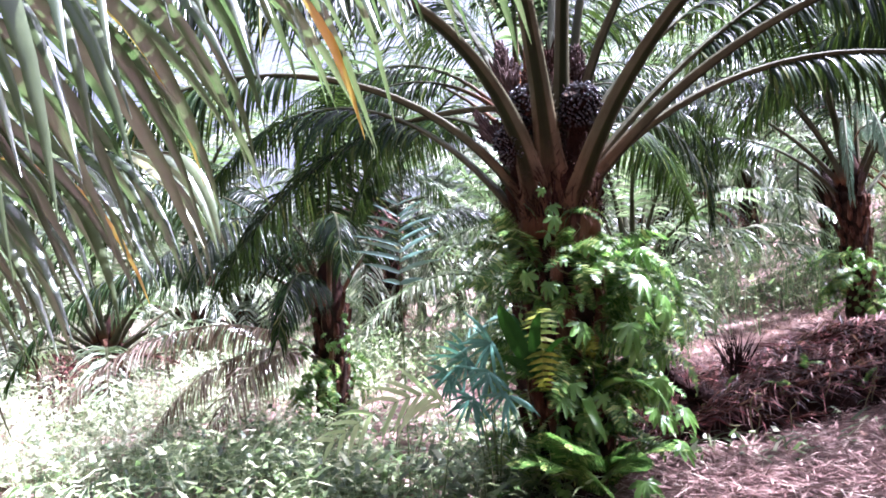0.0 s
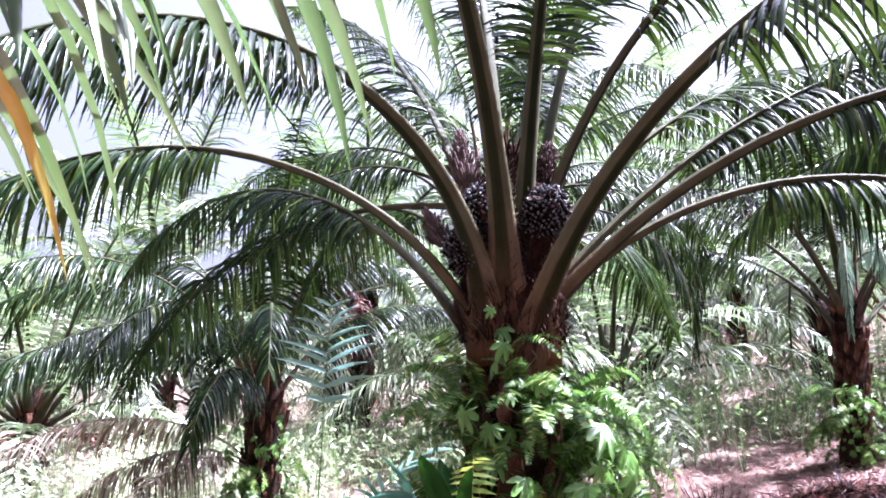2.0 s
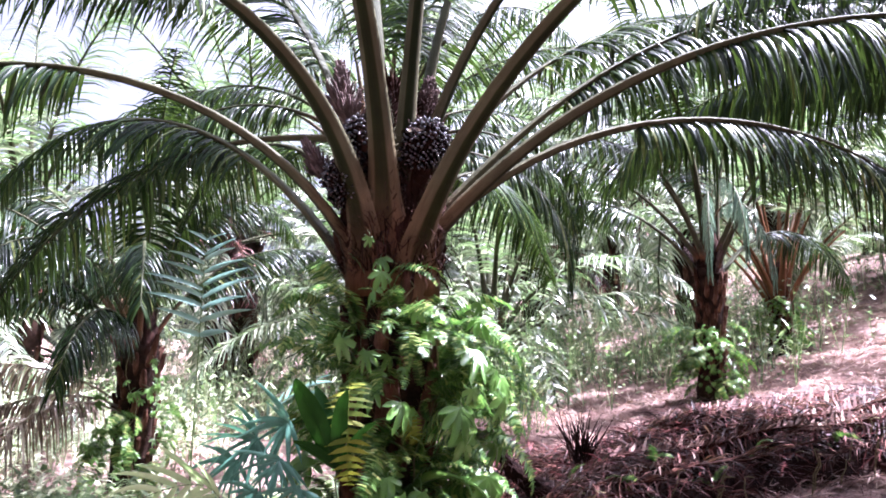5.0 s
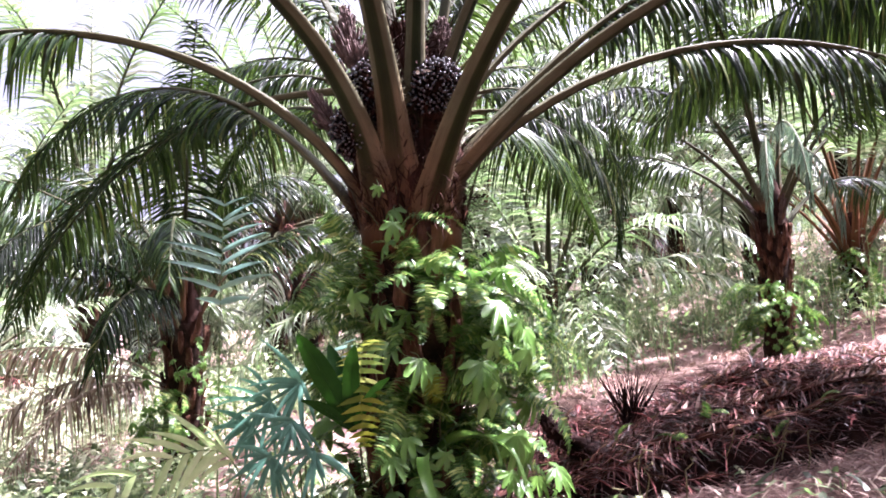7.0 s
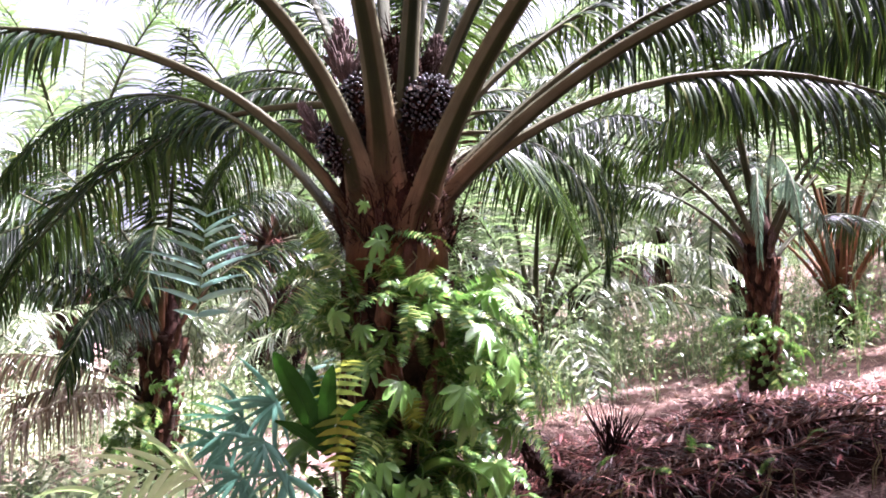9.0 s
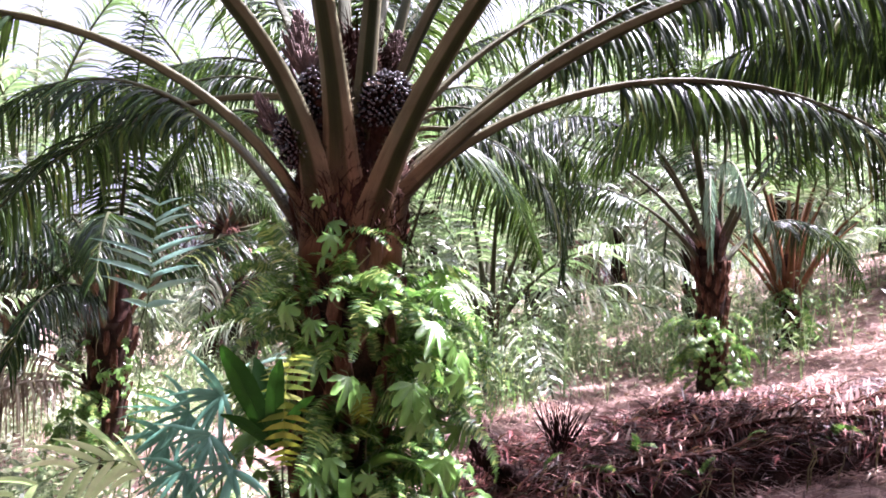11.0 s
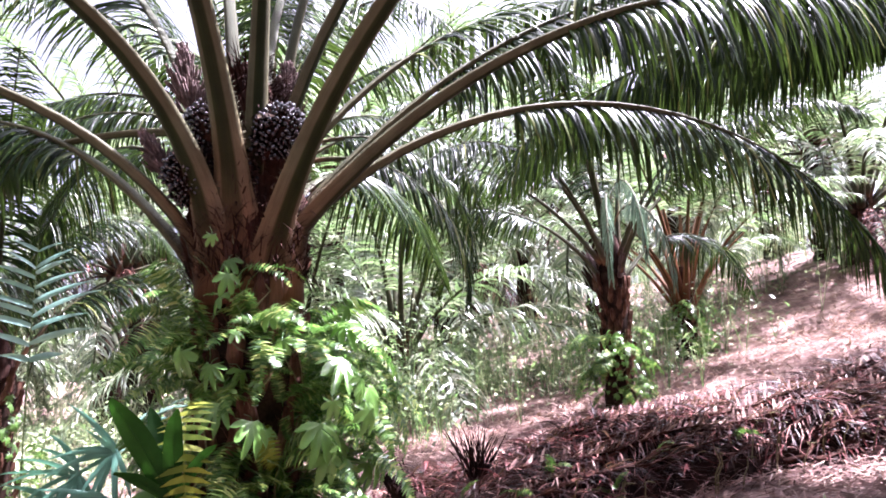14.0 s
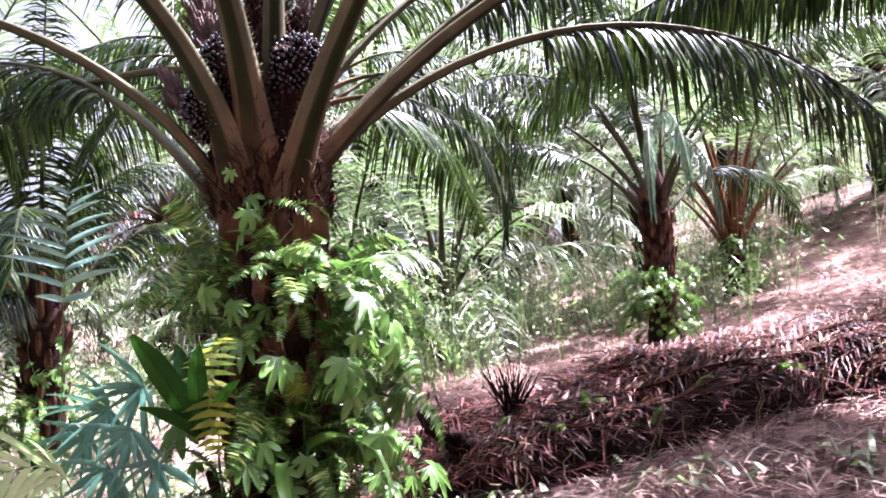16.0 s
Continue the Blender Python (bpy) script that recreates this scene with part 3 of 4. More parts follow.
    for x, y, z, ln, wd, dx, dz in ((0.36, -0.34, 3.02, 0.11, 0.06, -0.3, 0.9), (0.03, -0.45, 3.26, 0.11, 0.03, 0.9, 0.2)):
        so = Soup()
        blade(so, (x, y, z - g), (dx, -0.25, dz), ln, wd, 0.4, 5, 0.35, np.array([dz, -0.2, -dx]))
        place("husk", so.mesh("husk", M_HUSK), palm, None, "pale dry flower husk")
    return palm


main_palm()


def simple_palm(name, label, trunk_h, r, rows, rng, mat, pairs=85, reach=0.9, folded=False, seglen=3, width=0.055, butts=40, butts_from=0.3, spines=False, flowers=0, n=20, foot=0.2, dead=0, stout=0.8, hang=0.0, start=0.2, mat_stalk=None):
    palm = tagged(new(name), label, "palm tree", "oil palms of the plantation")
    trunk_parts(palm, trunk_h, r, r * 1.05, rng, butts_from, butts)
    fibre_parts(palm, trunk_h - 0.3, trunk_h + 0.7, r * 0.95, rng, 200)
    for az, e0, dr, zb, bend, pw, ln, ld in rows:
        frond_parts(palm, arc(az, e0, dr, zb, bend, pw, ln, r * 0.6, n), rng, mat, pairs, reach, width, ld, foot, seglen, folded, start, spines, 6, stout, hang, mat_stalk)
    for k in range(dead):
        a = rng.uniform(0, 360)
        c = arc(a, rng.uniform(-20, 25), rng.uniform(70, 100), trunk_h - 0.15, rng.uniform(-20, 20), 0.7, rng.uniform(2.4, 3.4), r * 0.9, 12)
        so = Soup()
        stalk(so, c, lambda s: 0.09 * (1 - s) + 0.012, lambda s: 0.06 * (1 - s) + 0.01, 6)
        st = place("dead_frond", so.mesh("dead_frond", M_DEADSTALK), palm, None, "dry brown hanging frond")
        so = Soup()
        leaflets(so, c, 45, 0.6, 0.03, 2.2, rng, 0.25, 2, folded=False)
        place("foliage", so.mesh("foliage", M_DEAD), st, kind="stuff")
    for k in range(flowers):
        a = rng.uniform(0, 6.28)
        flower_cluster(palm, 0.3 * math.cos(a), 0.3 * math.sin(a), trunk_h + 0.1, rng, 0.25, (0.4 * math.cos(a), 0.4 * math.sin(a), 1), 30)
    return palm


def spread(rng, count, h, e_low=15, e_high=80, length=4.8, first=0):
    """Fronds in spiral order, the lowest spreading, the youngest upright."""
    rows = []
    for k in range(count):
        s = k / (count - 1)
        rows.append((first + 137.5 * k + rng.uniform(-10, 10), e_low + (e_high - e_low) * s + rng.uniform(-7, 7), 112 - 62 * s + rng.uniform(-12, 12),
                     h - 0.25 + 0.55 * s, rng.uniform(-8, 8), rng.uniform(1.0, 1.4), length * rng.uniform(0.85, 1.1), 1.4 - 0.5 * s))
    return rows


def left_palm():
    rng = np.random.default_rng(21)
    x0, y0 = -1.45, 11.0
    g = ground_z(x0, y0)
    h = 1.75 - g
    rows = [(209.9, 42.6, 114.1, h - 0.1, -0.6, 1.06, 4.6, 1.6), (174.4, 90.0, 165.0, h, 4.3, 1.02, 4.8, 1.5), (39.7, 86.0, 168.0, h - 0.2, 6.4, 1.71, 4.2, 1.4),
            (225, 62, 120, h, 0, 1.2, 4.6, 1.5), (192, 66, 135, h, 0, 1.1, 4.6, 1.5),
            (250, 58, 130, h, 0, 1.2, 3.8, 1.6), (280, 62, 128, h, 0, 1.2, 3.4, 1.6), (262, 50, 122, h - 0.1, 0, 1.0, 2.6, 1.8)]
    rows += spread(rng, 5, h, 48, 84, 3.8, 100)
    p = simple_palm("oil_palm", "oil palm with dark drooping fronds and a shaded trunk", h, 0.23, rows, rng, M_LEAF, 140, 0.7, True, 3, 0.034, 40, 0.2, stout=0.42, foot=0.12, hang=0.9)
    p.location = (x0, y0, g)
    # withered lower fronds that arch over the weeds
    for az, e0, dr, zb, ln in ((194, 36, 88, 1.05, 3.6), (212, 24, 90, 1.0, 2.7), (236, 30, 104, 0.9, 2.6)):
        c = arc(az, e0, dr, zb, 4, 0.9, ln, 0.2, 18)
        so = Soup()
        stalk(so, c, lambda s: 0.035 * (1 - s) + 0.01, lambda s: 0.03 * (1 - s) + 0.008, 6)
        st = place("dead_frond", so.mesh("dead_frond", M_DRYGREY), p, None, "withered grey-brown lower frond")
        so = Soup()
        leaflets(so, c, 120, 0.6, 0.026, 1.5, rng, 0.12, 3, 0.6, 0.9, True, 0.15, 0.9)
        place("foliage", so.mesh("foliage", M_DRYGREY), st, kind="stuff")


left_palm()


def right_palm():
    rng = np.random.default_rng(33)
    x0, y0 = 6.53, 11.7
    g = ground_z(x0, y0)
    h = 3.0 - g
    rows = [(208.6, 55.9, 103.0, 3.1 - g, -0.7, 1.23, 4.5, 1.4), (172.0, 53.6, 90.4, 3.11 - g, 0.0, 1.32, 4.5, 1.4), (8.1, 51.8, 74.7, 3.2 - g, 0.2, 1.61, 4.5, 1.3),
            (300, 66, 110, 3.2 - g, 0, 1.3, 4.4, 1.5), (190, 66, 90, 3.2 - g, 0, 1.3, 4.4, 1.3), (222, 74, 80, 3.3 - g, 0, 1.3, 4.2, 1.2)]
    rows += spread(rng, 6, h, 50, 85, 4.2, 20)
    p = simple_palm("oil_palm", "oil palm with rusty cut frond butts and ferns on its foot", h, 0.205, rows, rng, M_LEAF, 110, 0.8, True, 3, 0.034, 64, 0.4, flowers=3, foot=0.13, stout=0.62, hang=0.7, start=0.36, mat_stalk=M_FARSTALK)
    p.location = (x0, y0, g)
    for az, up in ((240, 0.75), (256, 0.95), (268, 0.6)):
        frond_parts(p, arc(az, 80, 172, h + up, 0, 0.5, 2.5, 0.16, 18), rng, M_SPEAR, 44, 0.42, 0.034, 2.2, 0.07, 3, True, 0.16, False, 6, 0.25, 2.6)


right_palm()


def hidden_palm():
    """Palm that stands behind the fruiting one; its old fronds hang down on both sides of it."""
    rng = np.random.default_rng(41)
    x0, y0 = 1.35, 10.8
    g = ground_z(x0, y0)
    h = 4.2 - g
    rows = [(2, 38, 150, h, 0, 1.1, 3.9, 1.6), (-14, 22, 128, h - 0.1, 0, 1.1, 3.5, 1.7), (16, 50, 150, h, 0, 1.2, 4.4, 1.5), (184, 42, 150, h, 0, 1.1, 4.1, 1.6),
            (168, 52, 150, h, 0, 1.2, 4.4, 1.5)]
    rows += spread(rng, 11, h, 40, 84, 4.8, 15)
    p = simple_palm("oil_palm", "tall oil palm with dark hanging fronds behind the fruiting palm", h, 0.26, rows, rng, M_LEAF, 105, 0.8, True, 3, 0.036, 40, 1.2, hang=0.8, stout=0.6, foot=0.14, start=0.25)
    p.location = (x0, y0, g)


hidden_palm()


def upright_palm():
    rng = np.random.default_rng(45)
    x0, y0 = 9.5, 14.3
    g = ground_z(x0, y0)
    h = 2.75 - g
    rows = [(az, e0, dr * 0.7, zb, b, pw, ln, ld) for az, e0, dr, zb, b, pw, ln, ld in spread(rng, 20, h, 58, 87, 4.0, 10)]
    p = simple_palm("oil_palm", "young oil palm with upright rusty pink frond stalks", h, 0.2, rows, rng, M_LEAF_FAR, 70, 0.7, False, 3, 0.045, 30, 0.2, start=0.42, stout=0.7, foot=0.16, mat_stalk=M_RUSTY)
    p.location = (x0, y0, g)


upright_palm()


def overhanging_palm():
    rng = np.random.default_rng(51)
    x0, y0 = -4.0, 1.9
    g = ground_z(x0, y0)
    h = 1.05 - g
    rows = [(2, 37, 42, h, 0, 2.0, 4.4, 1.5), (9, 40, 40, h, 0, 2.0, 4.0, 1.5), (19, 36, 44, h, 0, 2.0, 3.3, 1.5), (40, 62, 60, h, 0, 1.5, 3.2, 1.1)]
    rows += [(az, e0, 80, h, 0, 1.3, 4.2, 1.1) for az, e0 in ((75, 50), (110, 40), (140, 65), (170, 45), (215, 60), (250, 40), (200, 80))]
    p = simple_palm("oil_palm", "low oil palm with yellowing leaflets beside the path", h, 0.32, rows, rng, M_LEAF_NEAR, 56, 1.3, True, 6, 0.074, 16, 0.1, hang=0.45)
    p.location = (x0, y0, g)


overhanging_palm()


def side_palm():
    rng = np.random.default_rng(61)
    x0, y0 = 8.2, 5.9
    g = ground_z(x0, y0)
    h = 3.4
    rows = spread(rng, 9, h, 36, 84, 5.4, 30)
    rows += [(az, e0, dr, h - 0.1, 0, 1.1, ln, 1.8) for az, e0, dr, ln in ((156, 14, 54, 5.2), (146, 14, 56, 5.6), (186, 22, 66, 4.2), (160, 26, 62, 5.4), (171, 28, 66, 5.0), (136, 20, 62, 5.6))]
    p = simple_palm("oil_palm", "tall oil palm with long dark hanging leaflets over the heap", h, 0.33, rows, rng, M_LEAF, 130, 0.95, True, 4, 0.046, 50, 0.3, n=24, hang=1.4)
    p.location = (x0, y0, g)


side_palm()


def plantation():
    """The rows of palms further off, three kinds set out on a staggered grid, and unseen palms that block skylight."""
    kinds = []
    for k in range(3):
        rng = np.random.default_rng(100 + k)
        h = (3.2, 4.3, 1.3)[k]
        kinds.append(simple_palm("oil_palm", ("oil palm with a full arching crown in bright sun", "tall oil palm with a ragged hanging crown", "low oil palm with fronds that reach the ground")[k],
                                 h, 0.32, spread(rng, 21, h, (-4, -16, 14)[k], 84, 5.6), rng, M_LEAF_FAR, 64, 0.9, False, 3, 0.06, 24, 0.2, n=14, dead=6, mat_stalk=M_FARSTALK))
    rng = np.random.default_rng(9)
    spots = [(-11.8, 13.2), (13.0, 19.5), (-6.6, 16.0), (2.6, 18.5), (-1.6, 22.0), (6.8, 21.0), (-10.5, 20.5), (15.8, 16.2), (11.5, 26.5), (2.4, 27.5), (-6.4, 27.5),
             (-15.0, 27.0), (19.5, 23.5), (-14.5, 14.0), (7.0, 32.5), (-2.0, 34.0), (16.5, 33.0), (-11.0, 35.0), (-20.0, 20.0), (25.0, 30.0), (24.0, 16.0), (9.0, -4.0), (-9.0, -5.0), (2.0, -7.0), (10.5, 19.5), (17.0, 18.5)]
    for k, (x, y) in enumerate(spots):
        m = pose(x, y, ground_z(x, y) - 0.05, rng.uniform(-4, 4), rng.uniform(-4, 4), rng.uniform(0, 360))
        if k < 3:
            kinds[k].matrix_basis = m
        else:
            copy_thing(kinds[(1, 0, 2, 2)[k % 4]], m)
    copy_thing(kinds[2], pose(4.5, 16.8, ground_z(4.5, 16.8) - 0.05, 0, 0, 130))
    for k, (x, y, f) in enumerate(((-7.0, 25.0, 1.5), (4.5, 27.0, 1.7), (-1.5, 30.0, 1.8), (9.5, 28.0, 1.5))):
        copy_thing(kinds[k % 2], pose(x, y, ground_z(x, y) - 0.05, 2, -2, 50 * k) @ Matrix.Scale(f, 4))
    far = tagged(new("oil_palm"), "distant oil palm with a crown coloured pale as if sunlit", "palm tree", "oil palms of the plantation")
    r2 = np.random.default_rng(77)
    so, lo = Soup(), Soup()
    tube(so, np.array([[0, 0, -0.2], [0, 0, 1.5], [0, 0, 3.0]]), 0.35, 0.3, 8)
    for az, e0, dr, zb, bend, pw, ln, ld in spread(r2, 20, 3.0, 0, 84, 5.6):
        leaflets(lo, arc(az, e0, dr, zb, bend, pw, ln, 0.2, 12), 34, 1.0, 0.13, ld, r2, 0.15, 2, folded=False)
    place("trunk", so.mesh("trunk", M_TRUNK), far)
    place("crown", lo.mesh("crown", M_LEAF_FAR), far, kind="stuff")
    for k in range(52):
        a, d = radians(18 + 146 * k / 51 + rng.uniform(-2, 2)), rng.uniform(34, 62)
        x, y = d * math.cos(a), 4 + d * math.sin(a)
        m = pose(x, y, ground_z(x, y), 0, 0, rng.uniform(0, 360))
        if k == 0:
            far.matrix_basis = m
        else:
            copy_thing(far, m)
    # Added palms out of view; their crowns block skylight from behind and beside.
    behind = [(7.6, -3.4), (1.2, -7.2), (-5.0, -5.2), (10.5, 0.0), (-9.2, 0.2), (12.5, -3.5), (-8.0, 5.6), (-1.0, -8.5), (5.0, -8.0), (10.0, -9.0), (-7.5, -9.0), (15.5, 2.5), (-13.0, 2.0), (14.5, 8.0), (-12.5, 8.0), (2.5, -14.0), (-6.0, -15.0), (10.5, -15.5), (18.5, -6.0), (-15.5, -5.0)]
    shade = tagged(new("oil_palm"), "unseen oil palm with a dense dark crown, added to block skylight behind the path", "palm tree", "oil palms of the plantation")
    so, lo = Soup(), Soup()
    tube(so, np.array([[0, 0, -0.2], [0, 0, 1.7], [0, 0, 3.4]]), 0.35, 0.3, 8)
    for az, e0, dr, zb, bend, pw, ln, ld in spread(r2, 26, 3.4, 8, 84, 5.8):
        leaflets(lo, arc(az, e0, dr, zb, bend, pw, ln, 0.2, 12), 60, 1.1, 0.12, ld, r2, 0.12, 2, folded=False)
    place("trunk", so.mesh("trunk", M_TRUNK), shade)
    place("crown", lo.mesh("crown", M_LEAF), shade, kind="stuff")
    for k, (x, y) in enumerate(behind):
        if k == 0:
            shade.matrix_basis = pose(x, y, ground_z(x, y), 0, 0, 40)
            continue
        copy_thing(shade, pose(x, y, ground_z(x, y) + rng.uniform(-0.3, 0.5), 0, 0, rng.uniform(0, 360)))


plantation()


# ---- ferns and climbers on the trunks ----
def fern_mesh(rng, length, reach, pairs, droop, mat, wide=0.022, lift=60):
    """One fern frond that arches out along +x from the origin."""
    c = arc(0, lift, droop, 0, 0, 1.0, length, 0.0, 14)
    so = Soup()
    stalk(so, c, lambda s: 0.007 * (1 - 0.7 * s), lambda s: 0.007 * (1 - 0.7 * s), 4)
    t, side, nor = frames_on(c)
    for sgn in (-1, 1):
        for k in range(pairs):
            s = 0.10 + 0.89 * (k + 0.5) / pairs
            i = min(int(s * 13), 12)
            u = s * 13 - i
            p = c[i] * (1 - u) + c[i + 1] * u
            ln = reach * math.sin(math.pi * min(1, 0.16 + 0.84 * s)) ** 0.7 * rng.uniform(0.85, 1.1) + 0.012
            out = side[i] * sgn + t[i] * 0.22 + nor[i] * rng.uniform(-0.15, 0.25)
            strip(so, p, out, ln, wide, 0.35, 2, t[i] + nor[i] * rng.uniform(-0.3, 0.3))
    return so.mesh("fern_frond", mat)


def lace_mesh(rng, length, mat):
    """A broad triangular fern frond, twice divided."""
    c = arc(0, 55, 95, 0, 0, 1.0, length, 0.0, 12)
    so = Soup()
    stalk(so, c, lambda s: 0.009 * (1 - 0.7 * s), lambda s: 0.009 * (1 - 0.7 * s), 4)
    t, side, nor = frames_on(c)
    for sgn in (-1, 1):
        for k in range(9):
            s = 0.28 + 0.7 * k / 9
            i = min(int(s * 11), 10)
            p = c[i] + (c[i + 1] - c[i]) * (s * 11 - i)
            ln = 0.42 * length * (1 - s) + 0.03
            d = unit(side[i] * sgn + t[i] * 0.45)
            q = unit(np.cross(d, nor[i]))
            m = max(4, int(ln / 0.022))
            for j in range(m):
                z = (j + 0.5) / m
                for sg in (-1, 1):
                    strip(so, p + d * ln * z, q * sg + d * 0.5, 0.07 * (1 - 0.75 * z) + 0.012, 0.02, 0.3, 2, d)
    return so.mesh("fern_frond", mat)


def strap_mesh(rng, length, width, mat, lift=75, droop=60):
    """An undivided strap leaf with a strong midrib and wavy margins."""
    c = arc(0, lift, droop, 0, 0, 1.3, length, 0.0, 16)
    t, side, nor = frames_on(c)
    so = Soup()
    verts, faces = [], []
    for i in range(16):
        s = i / 15
        w = width * (math.sin(math.pi * (0.06 + 0.92 * s)) ** 0.75)
        for k in range(5):
            q = (k - 2) / 2
            wave = 0.008 * math.sin(5 * s * 3.1 + 2.0 * q) * abs(q)
            verts.append(c[i] + side[i] * q * w / 2 + nor[i] * (0.18 * abs(q) * w + wave))
    for i in range(15):
        for k in range(4):
            a = i * 5 + k
            faces.append((a, a + 1, a + 6, a + 5))
    so.add(verts, faces)
    stalk(so, c - nor * 0.004, lambda s: 0.014 * (1 - 0.8 * s), lambda s: 0.014 * (1 - 0.8 * s), 5)
    return so.mesh("strap_leaf", mat)


def lobed_mesh(rng, size, mat, lobes=7):
    """A broad leaf cut into pointed lobes, drooping from its stalk along +x."""
    so = Soup()
    verts, faces = [(0, 0, 0)], []
    n = lobes * 6
    for k in range(n + 1):
        a = -2.25 + 4.5 * k / n
        tooth = 0.55 + 0.45 * abs(math.cos(lobes * (a + 2.25) / 4.5 * math.pi))
        r = size * tooth * (0.62 + 0.38 * math.cos(a * 0.62)) * rng.uniform(0.93, 1.05)
        x, y = r * math.cos(a), r * math.sin(a) * 0.85
        verts.append((x, y, -0.9 * (x * x + y * y) / size + 0.25 * abs(y) * 0.4))
    for k in range(n):
        faces.append((0, k + 1, k + 2))
    so.add(verts, faces)
    stalk(so, np.array([[-0.10, 0, -0.05], [-0.05, 0, -0.01], [0, 0, 0.0]]), lambda s: 0.006, lambda s: 0.006, 4)
    return so.mesh("leaf", mat)


_r = np.random.default_rng(70)
FERNS = [fern_mesh(_r, ln, rc, pr, dr, M_FERN, 0.020) for ln, rc, pr, dr in ((0.55, 0.085, 26, 95), (0.75, 0.10, 32, 120), (0.9, 0.11, 38, 135), (0.65, 0.075, 30, 150))]
FERNS_Y = [fern_mesh(_r, ln, 0.135, 15, 150, M_FERN_Y, 0.036, 40) for ln in (0.85, 0.6)]
LACES = [lace_mesh(_r, ln, M_FERN) for ln in (0.75, 0.55)]
STRAPS = [strap_mesh(_r, 0.95, 0.17, M_NEST, 80, 45), strap_mesh(_r, 0.75, 0.12, M_NEST, 70, 100), strap_mesh(_r, 0.7, 0.075, M_LOBED, 55, 120)]
LOBED = [lobed_mesh(_r, sz, M_LOBED, lb) for sz, lb in ((0.11, 5), (0.15, 7), (0.085, 5))]


def clump(name, label, category, group, meshes, place_at, count, rng, out_az, spread_az=60, tilt=(-20, 35), size=(0.8, 1.15), roots=0.06, part_name="fern_frond"):
    """A plant of several fronds that share a root, leaning out towards out_az."""
    ob = tagged(new(name), label, category, group)
    ob.location = place_at
    for k in range(count):
        f = rng.uniform(*size)
        m = pose(*(rng.uniform(-roots, roots, 3)), 0, 0, out_az + rng.uniform(-spread_az, spread_az)) @ pose(0, 0, 0, rng.uniform(-45, 45), rng.uniform(*tilt), 0) @ Matrix.Diagonal((f, f, f, 1))
        place(part_name, meshes[int(rng.integers(len(meshes)))], ob, m)
    return ob


def on_trunk(x0, y0, r, az, z):
    return (x0 + r * math.cos(radians(az)), y0 + r * math.sin(radians(az)), z)


def main_ferns():
    rng = np.random.default_rng(81)
    x0, y0, r = 1.03, 6.55, 0.36
    spots = [(190, 1.95), (215, 1.75), (170, 1.60), (205, 1.35), (232, 1.15), (185, 1.0), (250, 0.75), (215, 0.65), (320, 1.85), (340, 1.65), (300, 1.50),
             (355, 1.30), (325, 1.15), (345, 0.95), (300, 0.85), (320, 0.55), (285, 0.45), (10, 1.75), (20, 1.4), (15, 1.0), (190, 0.4), (240, 0.35), (350, 0.45),
             (310, 1.25), (335, 1.45), (5, 1.55), (265, 1.95), (290, 1.9), (228, 1.9), (200, 2.05), (345, 1.9),
             (255, 1.6), (270, 1.3), (280, 1.7), (262, 1.0), (275, 0.75), (245, 1.45), (290, 1.1), (258, 0.5), (240, 0.95), (305, 0.65), (315, 1.0), (330, 0.75), (0, 0.7), (165, 1.8), (222, 1.55)]
    for az, z in spots:
        clump("fern", "green sword fern growing on the palm trunk", "fern", "ferns on the fruiting palm", FERNS, on_trunk(x0, y0, r, az, z), int(rng.integers(4, 8)), rng, az, 65, (-55, 45), (0.38, 0.95))
    for az, z, out in ((350, 1.75, 0.62), (2, 1.6, 0.72), (340, 1.5, 0.66), (355, 1.25, 0.6), (330, 1.7, 0.6)):
        clump("fern", "sunlit sword fern hanging out from the palm trunk", "fern", "ferns on the fruiting palm", FERNS, on_trunk(x0, y0, out, az, z), int(rng.integers(4, 7)), rng, az - 25, 70, (0, 60), (0.5, 0.85))
    clump("yellow_fern", "yellowing fern frond hanging on the palm trunk", "fern", "", FERNS_Y[:1], (0.71, 5.95, 1.60), 1, rng, 262, 3, (42, 44), (1.0, 1.02), 0.0)
    clump("yellow_fern", "small yellowing fern hanging on the palm trunk", "fern", "", FERNS_Y[1:], (1.02, 6.14, 1.45), 1, rng, 285, 25, (35, 50), (0.6, 0.7), 0.02)
    thin = fern_mesh(rng, 0.62, 0.035, 26, 170, M_FERN, 0.018, 78)
    clump("curled_fern", "narrow bright green fern curling over below the crown", "fern", "", [thin], (0.98, 6.12, 2.18), 2, rng, 330, 30, (-4, 8), (0.9, 1.05), 0.02)
    for x, y, z, az, n in ((0.75, 6.0, 0.12, 250, 4), (1.2, 6.05, 0.08, 290, 4)):
        clump("lace_fern", "broad triangular green fern at the palm's foot", "fern", "lace ferns", LACES, (x, y, z + 0.1), n + 1, rng, az, 60, (-35, 10), (0.85, 1.2), 0.03)
    nest = tagged(new("bird_nest_fern"), "dark green strap-leaved fern on the palm trunk", "fern")
    nest.location = (0.64, 5.66, 1.10)
    for lean, az, f in ((-26, 268, 0.74), (-6, 284, 0.58), (-44, 250, 0.40), (18, 300, 0.42), (-14, 95, 0.6)):
        place("strap_leaf", STRAPS[0], nest, Matrix.Rotation(radians(lean), 4, "Y") @ pose(0, 0, 0, 0, 0, az) @ Matrix.Scale(f, 4))
    clump("strap_plant", "pale glossy strap leaves arching from the trunk", "plant", "", STRAPS[2:], (1.08, 6.15, 0.85), 3, rng, 290, 40, (0, 40), (0.9, 1.3), 0.03, "strap_leaf")


main_ferns()


